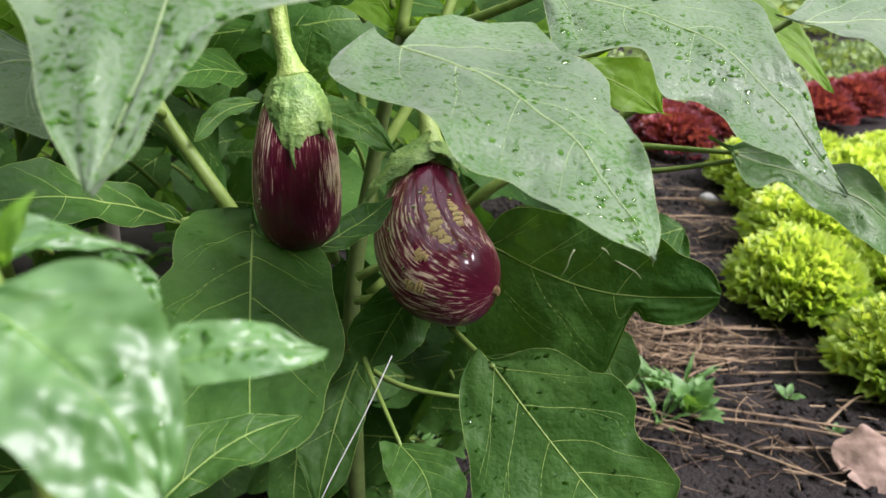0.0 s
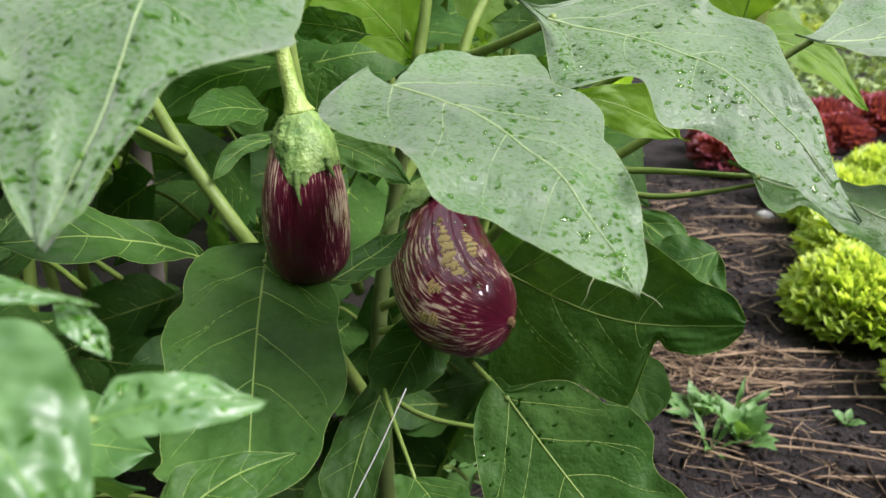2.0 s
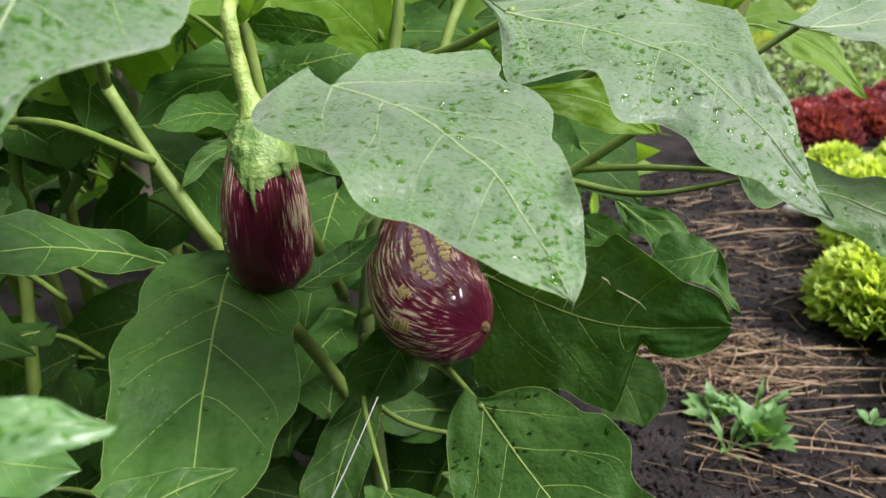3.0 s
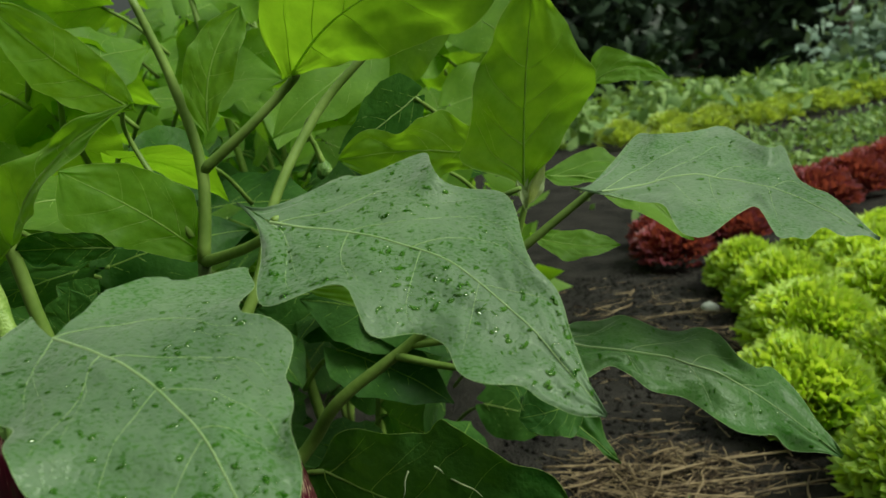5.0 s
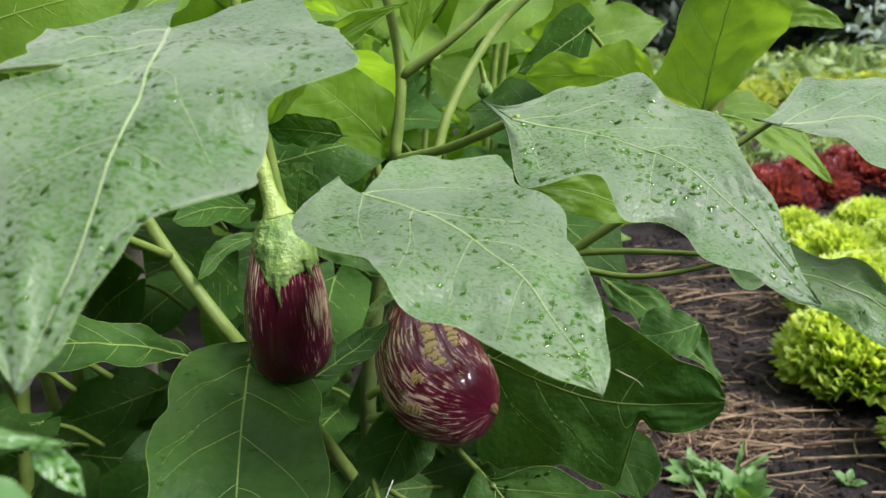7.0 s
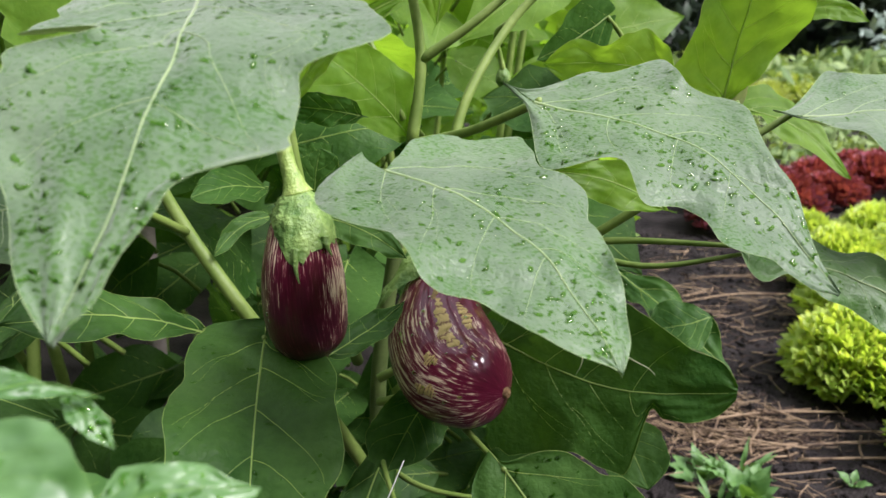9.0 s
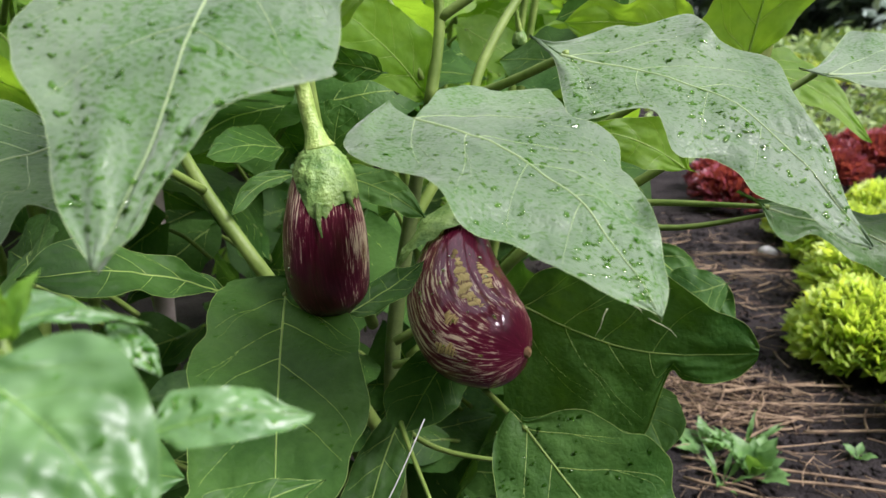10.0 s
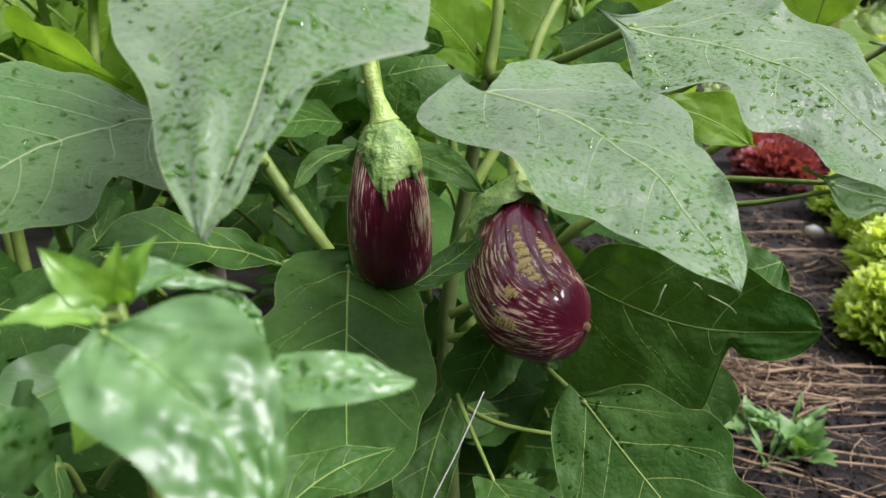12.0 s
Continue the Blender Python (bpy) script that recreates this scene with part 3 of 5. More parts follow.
def frill(v, f, root, out, up, long, wide, seed, curl=0.35, lobes=5.0):
    """One frilly salad leaf, added to v and f."""
    rnd = random.Random(seed)
    side = unit(np.cross(out, up))
    rows, cols, first, ph = 5, 11, len(v), rnd.uniform(0, 6)
    for i in range(rows + 1):
        t = i / rows
        for j in range(cols + 1):
            s = 2 * j / cols - 1
            w = wide * (0.18 + 0.82 * t**0.8)
            jag = (0.12 * math.sin(lobes * 2.2 * s + ph) + 0.085 * (-1) ** j) * t * t
            ruff = 0.30 * wide * t * t * math.sin(9 * s + ph) * (0.4 + abs(s))
            p = root + out * long * (t * (1 - 0.18 * s * s) + jag) + side * s * w + up * (long * (0.55 * t - curl * t * t) + ruff) + unit(up) * abs(s) * 0.2 * wide * t
            v.append(p + np.array([rnd.uniform(-1, 1), rnd.uniform(-1, 1), rnd.uniform(-1, 1)]) * 0.004 * t)
    k = cols + 1
    f += [(first + i * k + j, first + i * k + j + 1, first + (i + 1) * k + j + 1, first + (i + 1) * k + j) for i in range(rows) for j in range(cols)]


def salad(name, r, h, count, mat, seed, outer=14):
    """A frilly head: a heart of tight leaves and spreading outer leaves, each a part."""
    rnd = random.Random(seed)
    head = thing(name, "salad", "lettuce")
    groups = [([np.array([0, 0, 0.01])], []) for _ in range(outer + 1)]
    low = int(count * 0.42)
    for i in range(count):
        e = (i + 0.5) / count
        lift = math.asin(min(0.98, e**0.8))
        a = i * 2.39996 + rnd.uniform(-0.3, 0.3)
        v, f = groups[int(a % (2 * math.pi) / (2 * math.pi) * outer) % outer if i < low else outer]
        out = unit((math.cos(a) * math.cos(lift), math.sin(a) * math.cos(lift), math.sin(lift) * h / r * 0.9 + 0.05))
        up = unit(np.cross(np.cross(out, (0, 0, 1)), out))
        long = r * rnd.uniform(0.34, 0.52)
        root = np.array([0, 0, 0.015]) + out * (math.hypot(r * math.cos(lift), h * math.sin(lift)) - long) * rnd.uniform(0.82, 1.08)
        root[2] = max(root[2], 0.004)
        f.append((0, len(v) + 4, len(v) + 5))
        frill(v, f, root, out, up, long, r * rnd.uniform(0.15, 0.25), seed * 1000 + i)
    for q, (v, f) in enumerate(groups):
        v = [p if p[2] > 0.002 else np.array([p[0], p[1], 0.002]) for p in v]
        if f:
            from_arrays("heart" if q == outer else "leaf", v, f, mat, head)
    return head


def heads(models, places, label, category, group, seed):
    rnd = random.Random(seed)
    for q, (x, y, s) in enumerate(places):
        m = pose(x, y, mound(x, y) - 0.004, 0, 0, rnd.uniform(0, 360)) @ Matrix.Diagonal((s * rnd.uniform(0.92, 1.1), s * rnd.uniform(0.92, 1.1), s * rnd.uniform(0.9, 1.1), 1))
        if q < len(models):
            ob = models[q]
            ob.matrix_basis = m
        else:
            model = models[q % len(models)]
            ob = copy_thing(model, m @ Matrix.Diagonal((*(1 / t for t in model.scale), 1)))
        tagged(ob, label, category, group)


green = [salad("green_lettuce", 0.155, 0.16, 330, LETTUCE, q) for q in (1, 2, 3)]
red = [salad("red_lettuce", 0.15, 0.15, 120, RED_LETTUCE, q, 8) for q in (4, 5)]
yellow = [salad("yellow_lettuce", 0.2, 0.2, 60, YELLOW_LETTUCE, q, 4) for q in (6, 7)]
rnd = random.Random(12)
# the beds run away to the back right
GREEN_AT = [(0.85, 1.10, 0.85), (0.80, 1.40, 0.98), (0.98, 1.70, 1.05), (1.05, 1.98, 1.0), (1.07, 2.25, 0.85)]
for row in range(1, 6):
    GREEN_AT += [(x + row * 0.26 + rnd.uniform(-0.03, 0.03), y + row * 0.05 + rnd.uniform(-0.03, 0.03), s + rnd.uniform(0, 0.15)) for x, y, s in GREEN_AT[:5]]
heads(green, GREEN_AT, "bright yellow-green frilly lettuce growing in dark soil", "lettuce", "green lettuces in the bed", 5)
RED_AT = [(0.98 + 0.27 * i + 0.05 * (j % 2), 2.62 + 0.2 * i + 0.26 * j, rnd.uniform(0.85, 1.1)) for i in range(7) for j in range(2)]
heads(red, RED_AT, "dark red frilly lettuce growing in dark soil", "lettuce", "red lettuces in the bed", 6)
YELLOW_AT = [(1.9 + 0.42 * i + rnd.uniform(-0.1, 0.1), 5.9 + 0.30 * i + 0.42 * j, rnd.uniform(0.8, 1.2)) for i in range(11) for j in range(3)]
heads(yellow, YELLOW_AT, "pale yellow-green lettuce in a far row", "lettuce", "yellow lettuces in the far row", 7)


def leaf_cloud(name, count, spread, size, mat, seed, label, category):
    """Many small leaves in a volume that spread(random) draws from."""
    rnd = random.Random(seed)
    v, f = [], []
    for _ in range(count):
        p = np.array(spread(rnd))
        n = unit((rnd.gauss(0, 1), rnd.gauss(-0.4, 1), rnd.gauss(0.5, 1)))
        a = unit(np.cross(n, (rnd.gauss(0, 1), rnd.gauss(0, 1), rnd.gauss(0, 1))))
        b, r, first = np.cross(n, a), size * rnd.uniform(0.5, 1.3), len(v)
        v += [p - a * r, p - a * r * 0.2 + b * r * 0.5, p + a * r, p - a * r * 0.2 - b * r * 0.5, p + n * r * 0.2]
        f += [(first, first + 1, first + 4), (first + 1, first + 2, first + 4), (first + 2, first + 3, first + 4), (first + 3, first, first + 4)]
    return tagged(from_arrays(name, v, f, mat), label, category, kind="stuff")


def low_row(r):
    t, q = r.random(), r.random()
    return (0.6 + 7 * t + r.gauss(0, 0.3), 7.2 + 3.2 * t + r.gauss(0, 0.5), 0.02 + 0.40 * q * (0.7 + 0.3 * math.sin(t * 23)))


leaf_cloud("bean_row", 7000, low_row, 0.09, FAR_GREEN, 21, "leafy light-green vegetable row before the hedge", "vegetables")
leaf_cloud("weedy_bed", 5000, lambda r: (1.4 + 6 * (t := r.random()) + r.gauss(0, 0.2), 3.6 + 3.5 * t + r.uniform(-0.2, 1.6), abs(r.gauss(0.02, 0.04))), 0.035, FAR_GREEN, 22, "low green seedlings in a weedy soil bed", "seedlings")
leaf_cloud("grey_shrub", 2500, lambda r: (6.2 + r.gauss(0, 0.5), 9.4 + r.gauss(0, 0.4), 0.05 + abs(r.gauss(0.3, 0.35))), 0.09, GREY_GREEN, 23, "blue-grey feathery shrub near the hedge", "shrub")


leaf_cloud("vegetable_row", 9000, lambda r: (r.uniform(-3.5, 0.40) + r.gauss(0, 0.07), 2.15 + 0.7 * r.randrange(4) + r.gauss(0, 0.19), 0.95 * r.random() ** 0.7 * (1 + r.gauss(0, 0.06))), 0.075, LEAF_YOUNG, 25, "leafy green vegetable plants farther along the row", "vegetables")


def hedge_spread(r):
    t = r.random()
    x = -2 + 30 * t
    return (x, 13.5 + 2.0 * t + r.gauss(0, 0.5) + 0.8 * math.sin(x * 1.3), 6.5 * r.random())


leaf_cloud("hedge", 26000, hedge_spread, 0.17, HEDGE, 24, "tall dark evergreen hedge behind the beds", "hedge")


def trunk(x, y, r, lean):
    pts = [(x, y, -0.05), (x + lean * 0.4, y, 1.5), (x + lean, y, 4.0), (x + lean * 1.6, y, 7.0)]
    ob = tube("tree_trunk", pts, [r * 1.3, r, r * 0.85, r * 0.5], BARK, None, 12, bumpy=0.2)
    tagged(ob, "dark brown tree trunk standing in the hedge", "tree trunk", "trunks in the hedge")


for x, y, r, lean in ((3.0, 14.6, 0.16, 0.3), (5.6, 14.9, 0.2, -0.3), (7.4, 13.0, 0.13, 0.1), (10.6, 15.4, 0.22, 0.4), (14.0, 15.8, 0.2, 0.2), (0.2, 14.6, 0.2, -0.2)):
    trunk(x, y, r, lean)


def back_wall():
    bm = bmesh.new()
    bmesh.ops.create_grid(bm, x_segments=40, y_segments=12, size=1)
    for q in bm.verts:
        x, z = q.co.x, (q.co.y + 1) / 2
        q.co = (14 + 18 * x, 16.6 + 1.0 * x + 0.4 * noise.noise(Vector((x * 9, z * 4, 0))), -0.1 + 7.2 * z + 0.7 * noise.noise(Vector((x * 8, z * 3, 3))) * z)
    ob = part("backdrop", bm, HEDGE)
    tagged(ob, "dark wood closing the garden behind the hedge", "wood", kind="structure")


back_wall()


def near_screen():
    """An unseen screen added behind and beside the camera, to hold back low sky light."""
    bm = bmesh.new()
    bmesh.ops.create_grid(bm, x_segments=60, y_segments=8, size=1)
    for q in bm.verts:
        a, z = math.pi * (1.12 + 0.96 * (q.co.x + 1) / 2), (q.co.y + 1) / 2
        r = 6 + 0.6 * noise.noise(Vector((a * 6, z * 3, 1)))
        q.co = (r * math.cos(a), 2 + r * math.sin(a), -0.1 + (3.0 + 0.8 * noise.noise(Vector((a * 9, 0, 2)))) * z)
    ob = part("backdrop", bm, HEDGE)
    tagged(ob, "unseen dark screen added on the near side to block low sky light", "wood", kind="structure")


near_screen()


def fleece():
    bm = bmesh.new()
    bmesh.ops.create_uvsphere(bm, u_segments=20, v_segments=10, radius=1)
    for q in bm.verts:
        q.co = (q.co.x * 0.9, q.co.y * 0.5, max(q.co.z, 0) * 0.75 * (1 + 0.12 * noise.noise(q.co * 4)))
    ob = part("fleece_cover", bm, FLEECE)
    ob.location = (7.6, 10.6, 0)
    tagged(ob, "white fleece cover over a far bed", "fleece")


fleece()


# ------------------------------------------------------------ the eggplant plant
plant = thing("eggplant_plant", "bushy green eggplant plant, wet with rain, hung with striped fruit", "eggplant plant", at=(0, 0, 0))

def plant_leaf(base, tip, normal, left, right, mat, wet=0, **how):
    """One large leaf of the plant; left and right: its half-widths from base to tip, as shares of its length."""
    surf = Surface(base, tip, normal, left, right, **how)
    blade = leaf(plant, surf, mat, VEIN_BLOOM if mat in (LEAF_WET, LEAF_DULL) else VEIN)
    if wet:
        drops(blade, surf, wet, wet + int(1000 * abs(base[0])))


plant_leaf((-0.097, 0.370, 0.679), (-0.096, 0.205, 0.585), (0.001, -0.495, 0.869),
           [0.29, 0.31, 0.33, 0.384, 0.39, 0.407, 0.422, 0.444, 0.441, 0.43, 0.434, 0.461, 0.483, 0.296, 0.311, 0.305, 0.305, 0.298, 0.334, 0.141, 0.132, 0.096, 0.062, 0.055, 0],
           [0, 0.15, 0.24, 0.269, 0.237, 0.272, 0.241, 0.226, 0.193, 0.241, 0.223, 0.243, -0.045, 0.228, 0.163, 0.228, 0.203, 0.191, 0.158, 0.117, 0.101, 0.09, 0.069, 0.043, 0],
           LEAF_WET, 430, arch=0.15, fold=-0.03, seed=1, ruffle=0.006)
plant_leaf((-0.018, 0.381, 0.601), (0.077, 0.284, 0.540), (0.164, -0.404, 0.900),
           [0.33, 0.397, 0.366, 0.613, 0.573, 0.568, 0.542, 0.47, 0.419, 0.386, 0.431, 0.454, 0.471, 0.44, 0.374, 0.34, 0.324, 0.297, 0.244, 0.223, 0.215, 0.172, 0.125, 0.099, 0],
           [0, 0.187, 0.252, 0.274, 0.302, 0.302, 0.282, 0.255, 0.227, 0.212, 0.246, 0.267, 0.273, 0.285, 0.27, 0.256, 0.18, 0.149, 0.154, 0.163, 0.136, 0.118, 0.069, 0.027, 0],
           LEAF_WET, 360, arch=0.08, fold=-0.04, seed=2, ruffle=0.005)
plant_leaf((0.061, 0.459, 0.627), (0.202, 0.373, 0.542), (0.145, -0.569, 0.810),
           [0, 0.008, 0.05, 0.301, 0.269, 0.331, 0.503, 0.448, 0.379, 0.338, 0.368, 0.452, 0.466, 0.423, 0.38, 0.317, 0.256, 0.212, 0.223, 0.205, 0.155, 0.115, 0.073, 0.044, 0],
           [0, 0.008, 0.024, 0.056, 0.102, 0.167, 0.225, 0.253, 0.223, 0.134, 0.118, 0.144, 0.171, 0.193, 0.106, 0.078, 0.088, 0.139, 0.151, 0.135, 0.066, 0.078, 0.061, 0.045, 0],
           LEAF_WET, 520, arch=0.08, fold=-0.03, wave=0.03, seed=3, ruffle=0.005)
plant_leaf((0.245, 0.532, 0.611), (0.384, 0.480, 0.576), (0.100, -0.353, 0.930),
           [0, 0, 0.15, 0.31, 0.596, 0.54, 0.494, 0.546, 0.596, 0.596, 0.702, 0.813, 0.763, 0.647, 0.535, 0.441, 0.425, 0.62, 0.37, 0.33, 0.28, 0.23, 0.18, 0.1, 0],
           [0, 0, 0, 0.04, 0.089, 0.053, 0.055, 0.087, 0.127, 0.358, 0.382, 0.366, 0.226, 0.084, 0.02, -0.024, 0.298, 0.241, 0.27, 0.12, 0.07, 0.05, 0.04, 0.02, 0],
           LEAF_WET, 90, arch=0.05, fold=0.02, wave=0.03, seed=4, ruffle=0.005)
plant_leaf((0.211, 0.519, 0.526), (0.371, 0.496, 0.439), (0.120, -0.600, 0.790),
           [0, 0, 0, 0.09, 0.11, 0.116, 0.174, 0.188, 0.181, 0.189, 0.194, 0.215, 0.252, 0.217, 0.135, 0.12, 0.157, 0.177, 0.246, 0.23, 0.184, 0.138, 0.092, 0.046, 0],
           [0, 0, 0, 0.06, 0.11, 0.12, 0.03, 0.053, 0.064, 0.098, 0.082, 0.063, 0.04, 0.061, 0.111, 0.133, 0.121, 0.106, 0.072, 0.067, 0.054, 0.04, 0.027, 0.013, 0],
           LEAF_DULL, 90, arch=0.08, fold=-0.12, seed=5, ruffle=0.005)
plant_leaf((0.204, 0.566, 0.615), (0.211, 0.513, 0.733), (-0.007, -0.914, -0.406),
           [0, 0, 0, 0.03, 0.11, 0.26, 0.32, 0.31, 0.29, 0.28, 0.26, 0.26, 0.25, 0.25, 0.25, 0.23, 0.21, 0.19, 0.17, 0.16, 0.15, 0.13, 0.1, 0.06, 0],
           [0, 0, 0, 0.04, 0.07, 0.1, 0.13, 0.16, 0.19, 0.22, 0.24, 0.27, 0.29, 0.32, 0.31, 0.31, 0.27, 0.23, 0.2, 0.18, 0.15, 0.11, 0.08, 0.05, 0],
           LEAF_YOUNG, 0, arch=-0.03, fold=0.08, seed=6)
plant_leaf((0.186, 0.631, 0.631), (0.085, 0.615, 0.640), (0.096, -0.884, -0.458),
           [0, 0, 0, 0.05, 0.1, 0.12, 0.13, 0.14, 0.15, 0.16, 0.17, 0.17, 0.17, 0.17, 0.16, 0.16, 0.16, 0.16, 0.16, 0.14, 0.12, 0.09, 0.06, 0.03, 0],
           [0, 0, 0, 0.09, 0.17, 0.25, 0.27, 0.29, 0.32, 0.34, 0.34, 0.34, 0.34, 0.34, 0.3, 0.24, 0.19, 0.2, 0.21, 0.22, 0.23, 0.21, 0.17, 0.1, 0],
           LEAF_YOUNG, 0, arch=0.03, fold=0, wave=0.06, seed=7)
plant_leaf((0.070, 0.554, 0.698), (0.189, 0.486, 0.737), (-0.270, -0.785, -0.558),
           [0, 0, 0, 0.21, 0.27, 0.31, 0.35, 0.39, 0.39, 0.39, 0.4, 0.4, 0.4, 0.39, 0.38, 0.36, 0.34, 0.32, 0.29, 0.26, 0.23, 0.2, 0.13, 0.07, 0],
           [0, 0, 0, 0, 0.01, 0.01, 0.02, 0.03, 0.04, 0.04, 0.05, 0.05, 0.06, 0.06, 0.06, 0.08, 0.09, 0.1, 0.12, 0.13, 0.12, 0.12, 0.1, 0.08, 0],
           LEAF_YOUNG, 0, seed=8)
plant_leaf((-0.021, 0.538, 0.689), (-0.057, 0.467, 0.744), (0.571, -0.664, -0.483),
           [0, 0, 0, 0.05, 0.09, 0.11, 0.13, 0.14, 0.16, 0.17, 0.18, 0.19, 0.19, 0.2, 0.2, 0.21, 0.19, 0.18, 0.16, 0.15, 0.13, 0.1, 0.07, 0.03, 0],
           [0, 0, 0, 0.04, 0.06, 0.08, 0.1, 0.11, 0.12, 0.13, 0.14, 0.14, 0.14, 0.14, 0.14, 0.14, 0.14, 0.13, 0.12, 0.12, 0.11, 0.1, 0.09, 0.05, 0],
           LEAF_YOUNG, 0, seed=9)
plant_leaf((-0.082, 0.492, 0.624), (0.005, 0.462, 0.691), (-0.418, -0.899, 0.132),
           [0, 0, 0.17, 0.17, 0.18, 0.18, 0.18, 0.18, 0.18, 0.18, 0.17, 0.17, 0.16, 0.15, 0.14, 0.13, 0.12, 0.11, 0.1, 0.1, 0.09, 0.06, 0.04, 0.02, 0],
           [0, 0, 0, 0.02, 0.04, 0.05, 0.05, 0.05, 0.04, 0.04, 0.04, 0.03, 0.03, 0.03, 0.02, 0.02, 0.02, 0.02, 0.01, 0.01, 0.01, 0.01, 0, 0, 0],
           LEAF_YOUNG, 0, arch=0.08, fold=0.5, seed=8)
plant_leaf((-0.016, 0.615, 0.587), (-0.082, 0.570, 0.656), (0.496, -0.864, -0.088),
           [0, 0, 0, 0.08, 0.09, 0.1, 0.12, 0.13, 0.14, 0.16, 0.17, 0.18, 0.2, 0.21, 0.22, 0.24, 0.25, 0.26, 0.26, 0.26, 0.26, 0.25, 0.19, 0.12, 0],
           [0, 0, 0, 0.06, 0.1, 0.14, 0.19, 0.23, 0.27, 0.31, 0.31, 0.3, 0.3, 0.3, 0.29, 0.28, 0.27, 0.26, 0.25, 0.22, 0.18, 0.15, 0.11, 0.06, 0],
           LEAF_YOUNG, 0, seed=11)
plant_leaf((0.006, 0.596, 0.670), (0.039, 0.597, 0.745), (-0.068, -0.997, 0.042),
           [0, 0, 0, 0.08, 0.13, 0.18, 0.21, 0.23, 0.25, 0.28, 0.28, 0.28, 0.28, 0.28, 0.28, 0.28, 0.26, 0.24, 0.23, 0.21, 0.19, 0.15, 0.1, 0.05, 0],
           [0, 0, 0, 0.02, 0.03, 0.04, 0.05, 0.06, 0.07, 0.08, 0.09, 0.1, 0.11, 0.11, 0.11, 0.11, 0.11, 0.11, 0.11, 0.11, 0.1, 0.09, 0.08, 0.04, 0],
           LEAF_YOUNG, 0, seed=12)
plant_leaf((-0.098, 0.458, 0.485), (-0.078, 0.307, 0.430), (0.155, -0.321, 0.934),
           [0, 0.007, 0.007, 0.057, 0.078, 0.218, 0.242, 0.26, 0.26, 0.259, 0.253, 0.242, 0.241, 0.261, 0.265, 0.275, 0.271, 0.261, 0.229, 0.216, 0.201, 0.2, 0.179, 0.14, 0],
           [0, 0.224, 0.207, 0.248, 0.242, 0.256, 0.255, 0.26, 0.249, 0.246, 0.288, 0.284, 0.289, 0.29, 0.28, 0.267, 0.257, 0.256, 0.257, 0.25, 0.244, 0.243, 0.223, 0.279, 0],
           LEAF_SHADED, 60, seed=13, ruffle=0.005)
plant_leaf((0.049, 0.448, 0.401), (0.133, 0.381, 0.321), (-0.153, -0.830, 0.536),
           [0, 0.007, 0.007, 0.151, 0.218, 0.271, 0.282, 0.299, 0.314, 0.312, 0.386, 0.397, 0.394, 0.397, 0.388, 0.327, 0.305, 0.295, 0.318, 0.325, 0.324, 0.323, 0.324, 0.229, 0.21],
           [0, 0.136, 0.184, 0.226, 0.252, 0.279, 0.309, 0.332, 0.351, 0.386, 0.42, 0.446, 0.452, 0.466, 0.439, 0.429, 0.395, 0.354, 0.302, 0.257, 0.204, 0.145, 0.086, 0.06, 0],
           LEAF_SHADED, 170, seed=14, ruffle=0.005)
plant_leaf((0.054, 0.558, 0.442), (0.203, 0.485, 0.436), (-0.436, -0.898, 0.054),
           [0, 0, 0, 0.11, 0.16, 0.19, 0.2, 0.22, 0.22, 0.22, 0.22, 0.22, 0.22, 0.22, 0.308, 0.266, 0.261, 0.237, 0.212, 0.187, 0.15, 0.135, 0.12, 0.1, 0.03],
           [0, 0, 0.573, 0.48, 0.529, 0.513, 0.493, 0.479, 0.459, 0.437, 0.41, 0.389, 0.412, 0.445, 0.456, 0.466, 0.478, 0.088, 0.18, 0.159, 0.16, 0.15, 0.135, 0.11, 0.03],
           LEAF_SHADED, 0, arch=0.04, fold=0.03, wave=0.03, seed=9, ruffle=0.005)
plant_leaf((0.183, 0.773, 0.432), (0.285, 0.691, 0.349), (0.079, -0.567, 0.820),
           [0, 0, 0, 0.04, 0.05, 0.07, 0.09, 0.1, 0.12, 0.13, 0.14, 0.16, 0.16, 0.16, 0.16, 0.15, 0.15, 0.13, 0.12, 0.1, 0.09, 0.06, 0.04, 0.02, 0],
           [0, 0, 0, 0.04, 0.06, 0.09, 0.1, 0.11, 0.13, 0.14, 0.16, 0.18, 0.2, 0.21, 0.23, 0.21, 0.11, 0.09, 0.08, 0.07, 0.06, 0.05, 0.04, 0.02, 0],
           LEAF_SHADED, 20, seed=16, wave=0.07)
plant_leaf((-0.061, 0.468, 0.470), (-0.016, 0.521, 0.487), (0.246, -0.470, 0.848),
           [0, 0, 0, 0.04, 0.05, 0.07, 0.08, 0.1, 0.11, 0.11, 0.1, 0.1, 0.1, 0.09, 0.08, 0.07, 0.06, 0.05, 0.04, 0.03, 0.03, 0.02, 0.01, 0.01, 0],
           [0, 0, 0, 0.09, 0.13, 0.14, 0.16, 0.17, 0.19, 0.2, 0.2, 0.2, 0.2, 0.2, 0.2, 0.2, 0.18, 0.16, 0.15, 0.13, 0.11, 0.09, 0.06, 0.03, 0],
           LEAF_SHADED, 0, seed=17)
